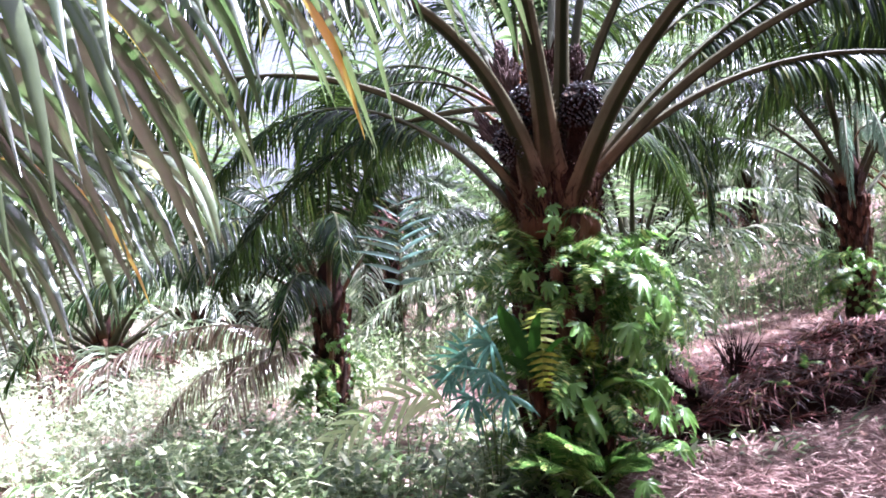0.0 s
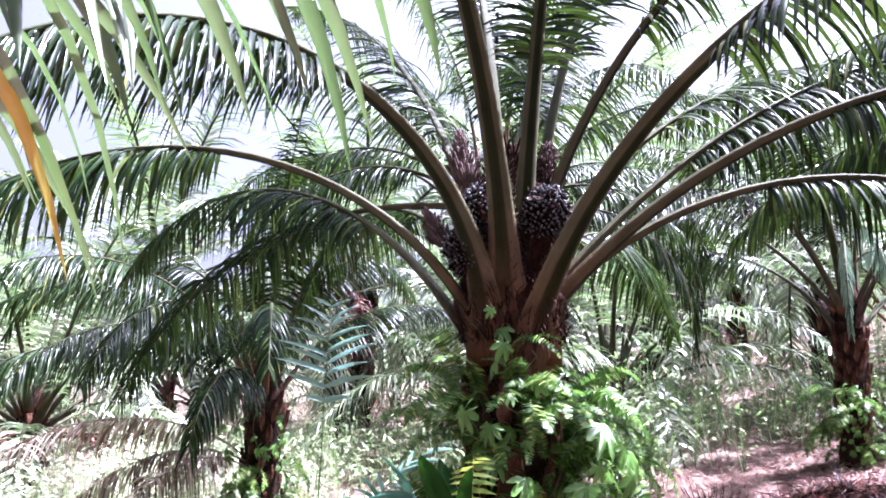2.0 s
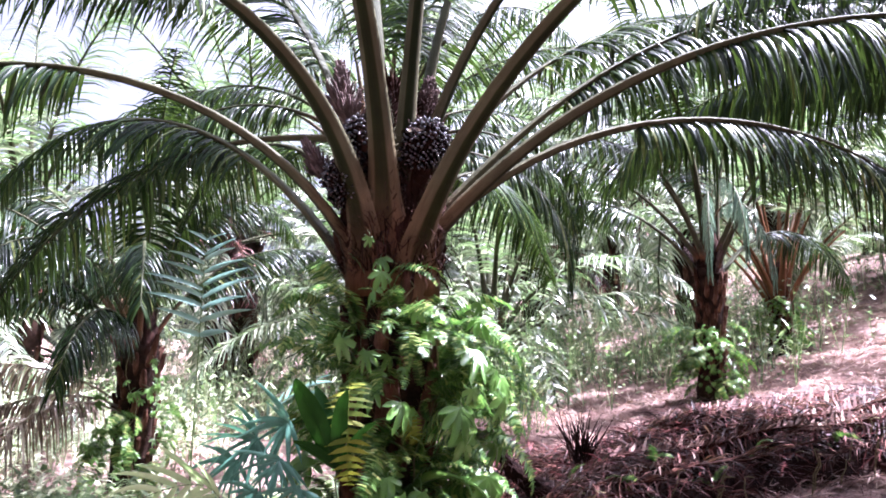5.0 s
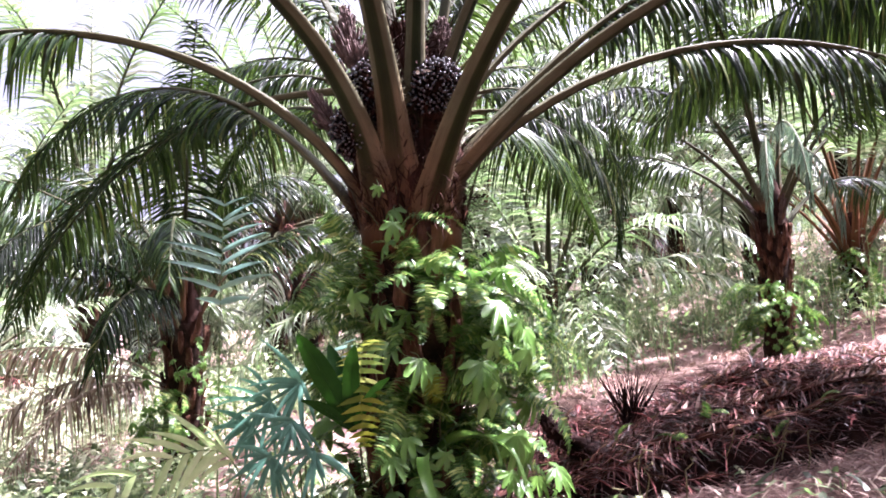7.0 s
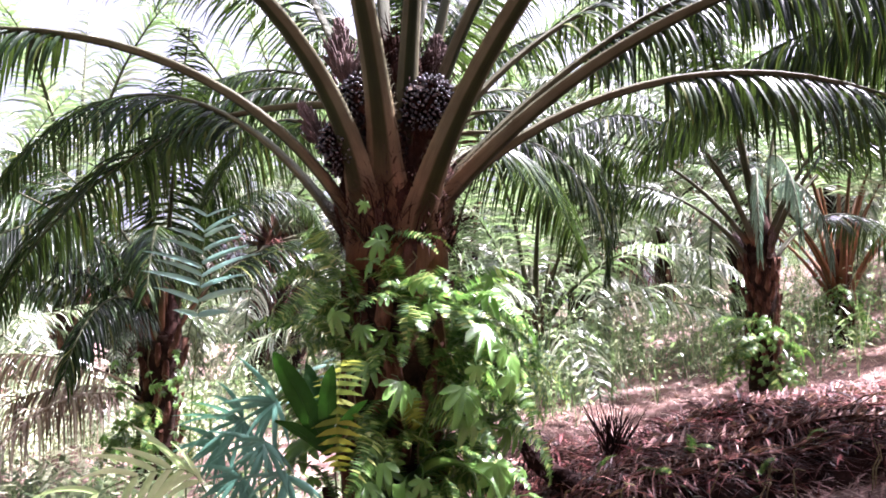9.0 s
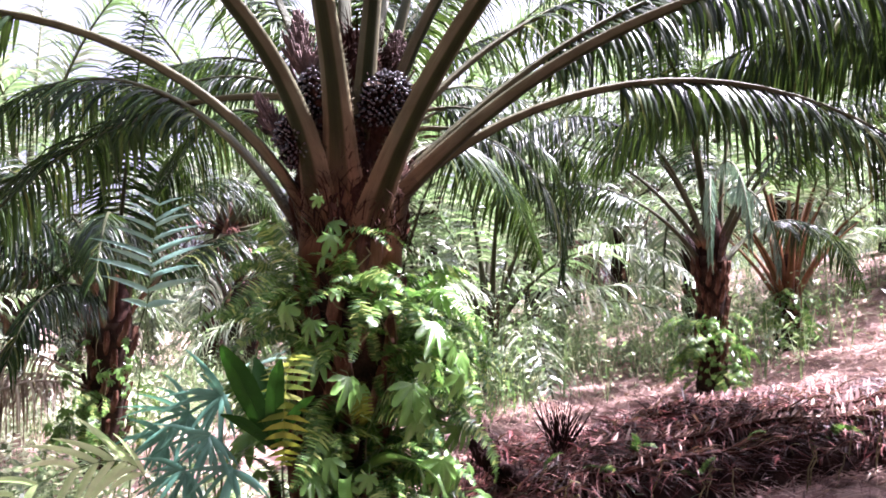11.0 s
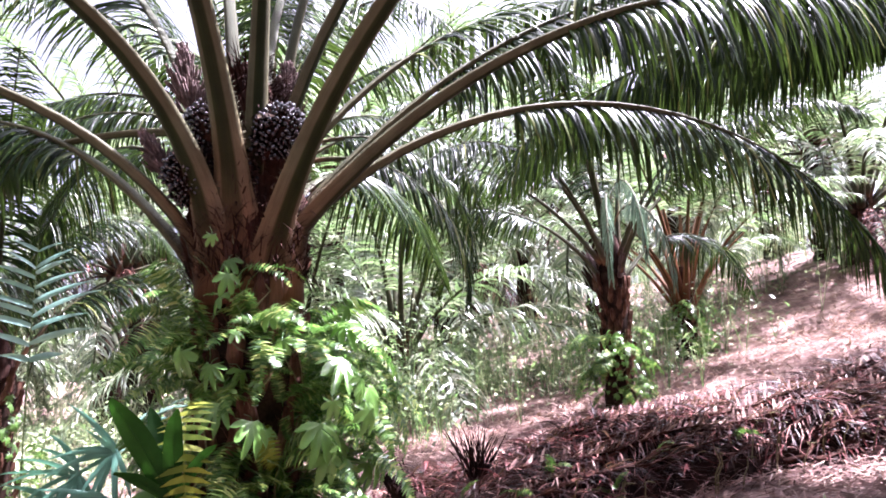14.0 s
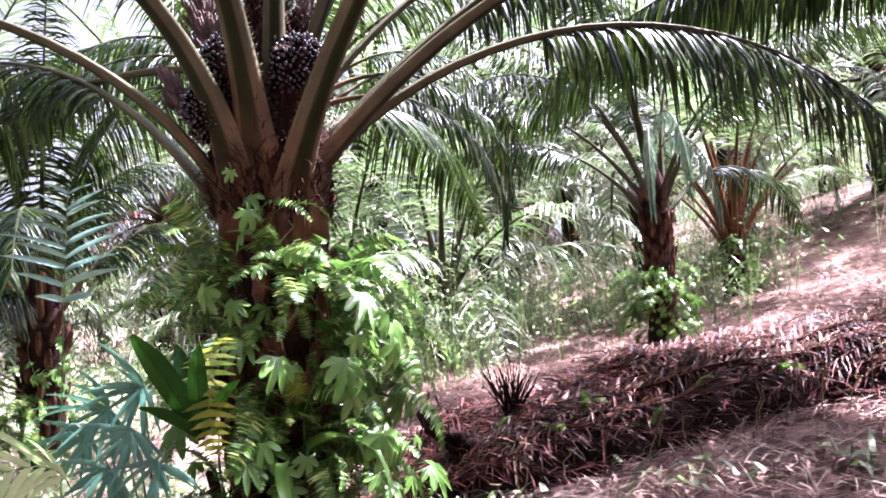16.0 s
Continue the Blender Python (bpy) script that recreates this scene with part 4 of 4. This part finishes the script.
def climber(x0, y0, r, az0, z0, z1, leaves, rng, label, meshes, spread_az=55, out=0.12, size=(0.7, 1.3)):
    """A stem that winds up the trunk with leaves held out on stalks."""
    ob = tagged(new("climber"), label, "climbing plant", "climbers on trunks")
    ob.location = (x0, y0, z0)
    n = 18
    azs = [az0 + 18 * math.sin(k * 0.7) + rng.uniform(-4, 4) for k in range(n)]
    c = np.array([[(r + 0.02) * math.cos(radians(a)), (r + 0.02) * math.sin(radians(a)), (z1 - z0) * k / (n - 1)] for k, a in enumerate(azs)])
    so = Soup()
    tube(so, c, 0.008, 0.004, 5)
    place("stem", so.mesh("stem", M_VINE), ob)
    for k in range(leaves):
        s = (k + 0.5) / leaves
        a = az0 + rng.uniform(-spread_az, spread_az)
        q = r + out + rng.uniform(0, 0.28)
        f = rng.uniform(*size)
        m = pose(q * math.cos(radians(a)), q * math.sin(radians(a)), (z1 - z0) * s, 0, 0, a + rng.uniform(-35, 35)) @ pose(0, 0, 0, rng.uniform(-25, 25), rng.uniform(15, 75), 0) @ Matrix.Diagonal((f, f, f, 1))
        place("leaf", meshes[int(rng.integers(len(meshes)))], ob, m)


_r = np.random.default_rng(90)
climber(1.03, 6.55, 0.36, 305, 0.3, 2.15, 34, _r, "climber with pale lobed leaves in the sun", LOBED)
climber(1.03, 6.55, 0.36, 335, 0.3, 1.95, 28, _r, "climber with broad sunlit leaves on the palm trunk", LOBED, 45, 0.38)
climber(1.03, 6.55, 0.36, 215, 0.2, 1.9, 22, _r, "climber with lobed leaves in the shade", LOBED)
climber(1.03, 6.55, 0.36, 268, 1.6, 2.55, 9, _r, "leafy shoot climbing to the palm's crown", LOBED[2:], 20, 0.06)


def foot_ferns(x0, y0, r, z_top, count, seed, label):
    rng = np.random.default_rng(seed)
    g = ground_z(x0, y0)
    for k in range(count):
        az = rng.uniform(150, 390)
        z = g + (z_top - g) * (0.1 + 0.9 * (k + rng.random()) / count)
        clump("fern", label, "fern", "ferns on palm trunks", FERNS, on_trunk(x0, y0, r, az, z), int(rng.integers(4, 7)), rng, az, 45, (5, 60), (0.4, 0.8))


foot_ferns(6.53, 11.7, 0.26, 2.15, 20, 5, "bright green fern hanging on a palm trunk")
foot_ferns(9.5, 14.3, 0.26, 2.7, 14, 6, "sunlit fern growing on a palm trunk")
foot_ferns(-1.45, 11.0, 0.30, 1.0, 9, 7, "yellow-green fern on a shaded palm trunk")
_r = np.random.default_rng(91)
climber(6.53, 11.7, 0.25, 285, 0.95, 2.15, 60, _r, "climber with pale leaves on a palm trunk", LOBED[2:], 60, 0.0, (0.4, 0.8))
climber(6.53, 11.7, 0.26, 250, 0.9, 2.1, 60, _r, "climber with small bright leaves trailing down a palm trunk", LOBED[2:], 70, 0.0, (0.4, 0.8))
climber(9.5, 14.3, 0.26, 260, 1.7, 2.7, 30, _r, "climber with pale leaves on a palm trunk", LOBED[2:], 60, 0.02, (0.5, 1.0))
climber(-1.45, 11.0, 0.24, 265, -0.1, 1.6, 55, _r, "climber with yellow-green leaves covering a palm trunk", LOBED[2:], 75, 0.02)
climber(-1.45, 11.0, 0.32, 200, -0.1, 1.2, 22, _r, "climber with small yellow-green leaves on a palm trunk", LOBED[2:])


# ---- young palms by the fruiting palm ----
def young_frond(parent, c, rng, mat, pairs, reach, width, droop, start=0.3, scatter=0.15):
    so = Soup()
    stalk(so, c, lambda s: 0.014 * (1 - 0.6 * s), lambda s: 0.012 * (1 - 0.6 * s), 6)
    st = place("frond", so.mesh("frond", M_GREENSTEM), parent)
    lo = Soup()
    leaflets(lo, c, pairs, reach, width, droop, rng, start, 5, 0.5, scatter, True, 0.0)
    place("foliage", lo.mesh("foliage", mat), st, kind="stuff")


def young_palm(x, y, rows, label, mat, seed, pairs=19, reach=0.44, width=0.046, droop=0.45):
    rng = np.random.default_rng(seed)
    g = ground_z(x, y)
    ob = tagged(new("young_palm"), label, "palm", "young palms")
    ob.location = (x, y, g)
    for az, e0, dr, bend, ln, start, pw in rows:
        young_frond(ob, arc(az, e0, dr, 0.02, bend, pw, ln, 0.02, 16), rng, mat, pairs, reach, width, droop, start)


young_palm(-0.34, 7.0, [(88, 88, 10, 0, 2.65, 0.70, 1.5), (20, 80, 60, 0, 1.9, 0.62, 1.5)], "young palm with an upright blue-green frond", M_YOUNG, 3, 9, 0.44, 0.05, 0.3)
def pale_palm():
    """Young palm with fronds painted sun-pale, which rise beside the trunk and bow over towards the west."""
    rng = np.random.default_rng(5)
    x, y = -0.06, 5.9
    g = ground_z(x, y)
    ob = tagged(new("young_palm"), "young palm with leaflets coloured pale as if sunlit", "palm", "young palms")
    ob.location = (x, y, g)
    for knots, side in ((((0, 0, 0), (0.04, 0, 0.54), (0.0, -0.02, 0.96), (-0.38, -0.05, 0.95), (-0.86, -0.10, 0.68)), (-0.1, -0.45, 0.8)),):
        k = np.array(knots, float)
        c = np.array([[np.polyval(np.polyfit(range(5), k[:, a], 4), t) for a in range(3)] for t in np.linspace(0, 4, 22)])
        so = Soup()
        stalk(so, c, lambda s: 0.015 * (1 - 0.6 * s), lambda s: 0.013 * (1 - 0.6 * s), 6)
        st = place("frond", so.mesh("frond", M_GREENSTEM), ob)
        n = 10
        i = np.tile(np.linspace(10, 20.5, n).astype(int), 2)
        sgn = np.repeat([-1.0, 1.0], n)[:, None]
        t = rows_unit(c[i + 1] - c[i])
        out = np.array(side) * sgn + t * rng.uniform(0.75, 1.0, (2 * n, 1)) + rng.normal(size=(2 * n, 3)) * 0.08
        ln = 0.36 * np.tile(np.sin(np.linspace(0.9, 2.7, n)) * 0.7 + 0.3, 2) * rng.uniform(0.85, 1.1, 2 * n)
        lo = Soup()
        strips(lo, c[i], out, ln, 0.042, rng.uniform(0.3, 0.8, 2 * n), 5, t + np.array(side) * 0.2, 0.2)
        place("foliage", lo.mesh("foliage", M_SUNLEAF), st, kind="stuff")


pale_palm()


def fan_palm(x, y, heads, seed):
    """Young palm whose leaflets spread in fans from the ends of thin stalks."""
    rng = np.random.default_rng(seed)
    g = ground_z(x, y)
    ob = tagged(new("young_palm"), "young palm with drooping blue-green fans of leaflets", "palm", "young palms")
    ob.location = (x, y, g)
    for hx, hy, hz, first, last, count, ln in heads:
        end = np.array([hx - x, hy - y, hz - g])
        c = np.array([end * s + np.array([0, 0, 0.5 * math.sin(math.pi * s) * end[2] * 0.35]) for s in np.linspace(0, 1, 9)])
        so = Soup()
        stalk(so, c, lambda s: 0.016 * (1 - 0.5 * s), lambda s: 0.014 * (1 - 0.5 * s), 6)
        st = place("stalk", so.mesh("stalk", M_GREENSTEM), ob)
        for k in range(count):
            a = radians(first + (last - first) * (k + rng.uniform(-0.8, 0.8)) / (count - 1))
            lo = Soup()
            blade(lo, end + np.array([0.0, 0.0, rng.uniform(-0.03, 0.03)]), (math.cos(a), -0.45 + rng.uniform(-0.25, 0.25), math.sin(a)), ln * rng.uniform(0.55, 1.1), 0.030, rng.uniform(0.3, 0.8), 6, 0.2, np.array([-math.sin(a), rng.uniform(-0.5, 0.8), math.cos(a)]))
            place("leaflet", lo.mesh("leaflet", M_FAN), st)


fan_palm(0.36, 6.15, [(0.34, 5.84, 1.36, 110, 290, 15, 0.34), (0.16, 5.92, 1.26, 120, 300, 15, 0.36), (0.04, 6.0, 1.12, 130, 300, 12, 0.32), (0.30, 5.75, 1.14, 150, 330, 14, 0.32), (0.42, 5.72, 0.98, 170, 350, 11, 0.28), (0.18, 5.8, 0.96, 140, 320, 12, 0.30)], 6)


# ---- heap of cut fronds ----
def heap_line(u):
    """Axis of the heap from its open end in the west to the slope in the east."""
    x = 2.2 + 6.6 * u
    return x, 7.85 + 0.15 * math.sin(5.0 * u) + 0.1 * u


def heap_top(x, y):
    u = (x - 2.2) / 6.6
    if u < -0.15 or u > 1.15:
        return 0.0
    cx, cy = heap_line(max(0.0, min(1.0, u)))
    w = 1.05
    side = max(0.0, 1 - ((y - cy) / w) ** 2)
    end = min(1.0, max(0.0, (u + 0.08) / 0.12)) * min(1.0, max(0.0, (1.15 - u) / 0.2))
    return (0.44 + 0.1 * max(0.0, min(1.0, u))) * side ** (0.3 if y < cy else 0.7) * end * (0.8 + 0.35 * noise.noise((x * 1.1, y * 1.1, 9.0)))


def make_heap():
    rng = np.random.default_rng(11)
    so = Soup()
    nx, ny = 90, 36
    verts = []
    for j in range(ny + 1):
        for i in range(nx + 1):
            x = 1.7 + 7.9 * i / nx
            y = 6.6 + 3.4 * j / ny + 0.5 * i / nx
            h = heap_top(x, y)
            verts.append((x, y, ground_z(x, y) - 0.05 + h * 0.9 + 0.05 * rng.random() * (h > 0.05)))
    so.add(verts, [(j * (nx + 1) + i, j * (nx + 1) + i + 1, (j + 1) * (nx + 1) + i + 1, (j + 1) * (nx + 1) + i) for j in range(ny) for i in range(nx)])
    # Rotting wood, taken near black to paint the heap's shaded front hollow.
    tagged(new("frond_heap", so.mesh("frond_heap", M_LOG)), "rotting brown core of a heap of cut fronds", "heap", kind="stuff")
    for k in range(110):
        u = (k + rng.random()) / 110
        x, y = heap_line(u)
        y += rng.uniform(-1.0, 0.75)
        x += rng.uniform(-0.3, 0.3)
        ln = rng.uniform(1.6, 3.0)
        az = rng.choice([rng.uniform(-14, 20), rng.uniform(166, 200)])
        ob = tagged(new("dead_frond"), "dry brown cut palm frond on the heap", "dead frond", "cut fronds of the heap")
        ob.location = (x, y, ground_z(x, y) + heap_top(x, y) + 0.03)
        c = []
        for i in range(12):
            d = ln * (i / 11 - 0.5)
            px, py = d * math.cos(radians(az)), d * math.sin(radians(az))
            c.append((px, py, ground_z(x + px, y + py) + max(heap_top(x + px, y + py), 0.05) + 0.05 + rng.uniform(0, 0.03) - ob.location.z))
        c = np.array(c)
        so = Soup()
        stalk(so, c, lambda s: 0.06 * (1 - s) + 0.012, lambda s: 0.045 * (1 - s) + 0.01, 6)
        st = place("stalk", so.mesh("stalk", M_DEADSTALK), ob)
        lo = Soup()
        leaflets(lo, c, 60, 0.36, 0.024, 0.7, rng, 0.1, 2, 0.7, 0.7, True, 0.06)
        place("foliage", lo.mesh("foliage", M_DEADPINK if k % 3 == 0 else M_DEAD), ob, kind="stuff")
    # loose dry leaflets over the heap
    so = Soup()
    n = 6000
    u = rng.random(n) * 1.06 - 0.03
    xy = np.array([heap_line(k) for k in u]) + np.stack([np.zeros(n), np.maximum(rng.normal(size=n) * 0.6, -0.95)], 1)
    z = np.array([ground_z(x, y) + heap_top(x, y) for x, y in xy]) + rng.uniform(0, 0.07, n)
    a = rng.uniform(0, 6.28, n)
    strips(so, np.column_stack([xy, z]), np.column_stack([np.cos(a), np.sin(a) - 0.3, rng.uniform(-0.3, 0.45, n)]), rng.uniform(0.10, 0.4, n), rng.uniform(0.006, 0.014, n), rng.uniform(0, 0.6, n), 2)
    tagged(new("dry_leaf_cover", so.mesh("dry_leaf_cover", M_DEAD)), "dry brown leaflets strewn over the heap", "leaf litter", kind="stuff")


def heap_front():
    """Dry leaflets that hang down over the steep side of the heap."""
    rng = np.random.default_rng(13)
    so = Soup()
    n = 1500
    u = rng.random(n) ** 0.75 * 0.9 + 0.14
    xy = np.array([heap_line(k) for k in u]) + np.column_stack([rng.normal(size=n) * 0.1, -rng.uniform(0.7, 1.25, n)])
    z = np.array([ground_z(x, y) + heap_top(x, y) for x, y in xy]) + rng.uniform(0.0, 0.05, n)
    a = rng.choice([3.5, 5.9], n) + rng.normal(size=n) * 0.5
    strips(so, np.column_stack([xy, z]), np.column_stack([np.cos(a), np.sin(a) * 0.8, rng.uniform(-0.2, 0.35, n)]), rng.uniform(0.15, 0.5, n), rng.uniform(0.007, 0.016, n), rng.uniform(0.4, 1.6, n), 3)
    tagged(new("dry_leaf_fringe", so.mesh("dry_leaf_fringe", M_DEAD)), "dry brown leaflets hanging down the heap's side", "leaf litter", kind="stuff")


make_heap()
heap_front()


def comb_frond(x0, y0, x1, y1, rng):
    """A cut frond whose leaflets stand up in a row of short rusty stubs."""
    ob = tagged(new("dead_frond"), "rusty cut palm frond with a comb of leaflet stubs", "dead frond", "cut fronds of the heap")
    ob.location = (x0, y0, ground_z(x0, y0) + heap_top(x0, y0))
    c = []
    for i in range(16):
        s = i / 15
        x, y = x0 + (x1 - x0) * s, y0 + (y1 - y0) * s
        c.append((x - x0, y - y0, ground_z(x, y) + heap_top(x, y) + 0.09 - ob.location.z))
    c = np.array(c)
    so = Soup()
    stalk(so, c, lambda s: 0.05 * (1 - 0.6 * s), lambda s: 0.05 * (1 - 0.6 * s), 6)
    st = place("stalk", so.mesh("stalk", M_DEADSTALK), ob)
    lo = Soup()
    t, side, nor = frames_on(c)
    for k in range(150):
        i = int(rng.integers(0, 15))
        p = c[i] + (c[i + 1] - c[i]) * rng.random()
        strip(lo, p, UP * rng.uniform(0.1, 1.0) + side[i] * rng.choice([-1.0, 1.0]) * rng.uniform(0.4, 1.1) + t[i] * 0.5, rng.uniform(0.08, 0.2), 0.034, 0.3, 2)
    place("foliage", lo.mesh("foliage", M_LITTER), ob, kind="stuff")


_r = np.random.default_rng(17)
comb_frond(3.7, 8.05, 7.4, 7.75, _r)
comb_frond(4.6, 8.5, 8.4, 8.5, _r)
comb_frond(4.9, 7.5, 8.2, 7.35, _r)
comb_frond(3.1, 7.5, 5.6, 7.25, _r)


def spiky_stub(x, y, z):
    """Withered frond tip that stands out of the heap as a fan of dark spikes."""
    rng = np.random.default_rng(19)
    ob = tagged(new("withered_frond"), "dark withered frond tip standing up as a fan of spikes", "dead frond")
    ob.location = (x, y, z)
    for k in range(60):
        so = Soup()
        a = -0.62 + 1.24 * k / 59 + rng.uniform(-0.05, 0.05)
        d = np.array([math.sin(a), rng.uniform(-0.45, 0.35), math.cos(a)])
        blade(so, (rng.uniform(-0.07, 0.07), rng.uniform(-0.06, 0.06), 0), d, rng.uniform(0.28, 0.52), 0.014, 0.03, 3, 0.3, np.array([math.cos(a), 0.3, -math.sin(a)]))
        place("spike", so.mesh("spike", M_LOG), ob)


spiky_stub(2.9, 7.7, 0.80)


def old_log():
    """Curved rotten butt at the open end of the heap."""
    rng = np.random.default_rng(23)
    s = np.linspace(0, 1, 22)
    c = np.column_stack([-0.22 + 0.95 * s, 0.05 - 0.05 * s, 0.34 * (1 - s) ** 3.2 + 0.02])
    so = Soup()
    stalk(so, c, lambda s: 0.13 + 0.08 * math.sin(math.pi * s), lambda s: 0.11 + 0.12 * math.sin(math.pi * min(1, s * 1.2)), 9)
    so.v = [tuple(np.array(v) + rng.normal(size=3) * 0.016) for v in so.v]
    k = rng.integers(0, 22, 420)
    strips(so, c[k] + rng.normal(size=(420, 3)) * 0.07, np.column_stack([rng.normal(size=420) - 0.3, rng.normal(size=420) - 0.5, rng.normal(size=420)]), rng.uniform(0.06, 0.2, 420), 0.012, 0.7, 2)
    ob = tagged(new("log", so.mesh("log", M_LOG)), "curved rotting palm butt at the heap's end", "log")
    ob.location = (2.30, 7.25, ground_z(2.30, 7.25) + 0.28)
    ob.rotation_euler = (0, 0, radians(-8))


old_log()


def heap_sprouts():
    """Small green sprouts and thin pale stems that come up through the heap."""
    rng = np.random.default_rng(37)
    for x, y in ((2.42, 7.15), (2.7, 7.3), (3.05, 7.05), (3.4, 7.35), (3.8, 7.0), (4.3, 7.25), (3.1, 7.9), (5.0, 7.15)):
        clump("sprout", "small green sprout coming up through the heap", "plant", "sprouts on the heap", LOBED[2:] + FERNS[:1], (x, y, ground_z(x, y) + heap_top(x, y) + 0.04), 4, rng, 270, 120, (-40, 20), (0.3, 0.6), 0.05, "leaf")
    for k in range(26):
        x, y = rng.uniform(2.2, 6.2), rng.uniform(6.75, 7.2)
        z = ground_z(x, y)
        h = rng.uniform(0.2, 0.5)
        c = np.array([[rng.uniform(-0.05, 0.05) * s, -0.12 * s, -0.02 + h * math.sin(1.4 * s)] for s in np.linspace(0, 1.3, 8)])
        so = Soup()
        tube(so, c, 0.006, 0.003, 5)
        ob = tagged(new("dry_stem", so.mesh("dry_stem", M_VINE)), "thin pale dry stem standing before the heap", "stem", "dry stems before the heap")
        ob.location = (x, y, z)


heap_sprouts()


# ---- litter and undergrowth ----
def make_litter():
    rng = np.random.default_rng(29)
    patches = [((0.4, 15.0), (3.0, 18.0), 15000), ((-7.0, 2.0), (4.0, 14.0), 6000), ((1.3, 8.0), (3.4, 7.8), 14000), ((6.0, 16.0), (9.0, 20.0), 9000), ((1.8, 7.5), (8.6, 13.5), 14000), ((5.5, 12.0), (6.5, 13.0), 9000), ((-4.0, 6.0), (-4.0, 3.4), 12000)]
    for (xa, xb), (ya, yb), n in patches:
        so = Soup()
        x, y = rng.uniform(xa, xb, n), ya + (yb - ya) * rng.random(n) ** 1.2
        z = np.array([ground_z(*xy) for xy in zip(x, y)]) + rng.uniform(0.005, 0.04, n)
        a = rng.uniform(0, 6.28, n)
        strips(so, np.column_stack([x, y, z]), np.column_stack([np.cos(a), np.sin(a), rng.uniform(-0.1, 0.35, n)]), rng.uniform(0.12, 0.5, n), rng.uniform(0.008, 0.024, n), rng.uniform(0.1, 0.8, n), 2)
        tagged(new("leaf_litter", so.mesh("leaf_litter", M_LITTER)), "dry pinkish-brown palm leaf litter on the ground", "leaf litter", kind="stuff")


make_litter()


def make_undergrowth():
    rng = np.random.default_rng(31)
    # x, y, spread, height, clumps
    patches = [(-4.5, 9.0, 2.6, 0.55, 120, "weeds and low shrubs coloured pale as if sunlit"), (-7.5, 13.0, 3.2, 0.9, 120, "bright weeds under the palms"), (-2.5, 15.5, 3.0, 0.8, 90, "low green undergrowth behind the palms"),
               (2.8, 15.5, 2.6, 1.7, 190, "green undergrowth behind the heap"), (8.3, 16.0, 2.6, 1.3, 130, "sunlit shrubs on the slope"), (5.0, 20.0, 4.0, 1.3, 120, "distant undergrowth"),
               (-6.0, 22.0, 6.0, 1.3, 140, "distant undergrowth"), (13.0, 21.0, 4.0, 1.2, 100, "distant undergrowth on the slope"), (0.6, 8.4, 0.9, 0.5, 40, "low plants behind the palm's foot"),
               (-1.6, 8.2, 1.2, 0.45, 45, "low weeds in dappled shade"), (-0.9, 6.8, 0.9, 0.4, 60, "low weeds beside the young palms"), (-2.6, 8.4, 1.6, 0.5, 90, "low weeds under the withered fronds"), (0.35, 6.2, 0.35, 0.5, 30, "low plants at the foot of the young palm"),
               (3.2, 6.6, 0.9, 0.2, 9, "few small green seedlings before the heap"), (-4.0, 14.0, 2.5, 0.9, 120, "low green undergrowth behind the palms"), (-0.5, 18.0, 3.0, 1.0, 120, "low green undergrowth behind the palms")]
    for k in range(16):
        a, d = radians(25 + 130 * k / 15), rng.uniform(24, 36)
        patches.append((d * math.cos(a), 4 + d * math.sin(a), 5.0, 2.0, 70, "distant undergrowth between the palms"))
    for px, py, sp, h, n, label in patches:
        so = Soup()
        xy = np.column_stack([px + rng.normal(size=n) * sp * 0.6, py + rng.normal(size=n) * sp * 0.6])
        g = np.array([ground_z(x, y) for x, y in xy])
        hh = h * rng.uniform(0.4, 1.2, n)
        k = np.repeat(np.arange(n), 30)
        m = len(k)
        p = np.column_stack([xy[k, 0] + rng.normal(size=m) * 0.2, xy[k, 1] + rng.normal(size=m) * 0.2, g[k] + hh[k] * rng.random(m)])
        a = rng.uniform(0, 6.28, m)
        strips(so, p, np.column_stack([np.cos(a), np.sin(a), rng.uniform(-0.2, 0.9, m)]), rng.uniform(0.08, 0.24, m), rng.uniform(0.025, 0.065, m), rng.uniform(0.3, 1.2, m), 2)
        k = np.repeat(np.arange(n), 5)
        m = len(k)
        a = rng.uniform(0, 6.28, m)
        strips(so, np.column_stack([xy[k], g[k] - 0.02]), np.column_stack([0.3 * np.cos(a), 0.3 * np.sin(a), np.ones(m)]), hh[k] * 1.1, 0.012, 0.1, 2)
        # Western patches get the weed colour with sunlight painted in.
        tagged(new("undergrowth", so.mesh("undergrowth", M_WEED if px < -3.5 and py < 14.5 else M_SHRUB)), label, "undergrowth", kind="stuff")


make_undergrowth()
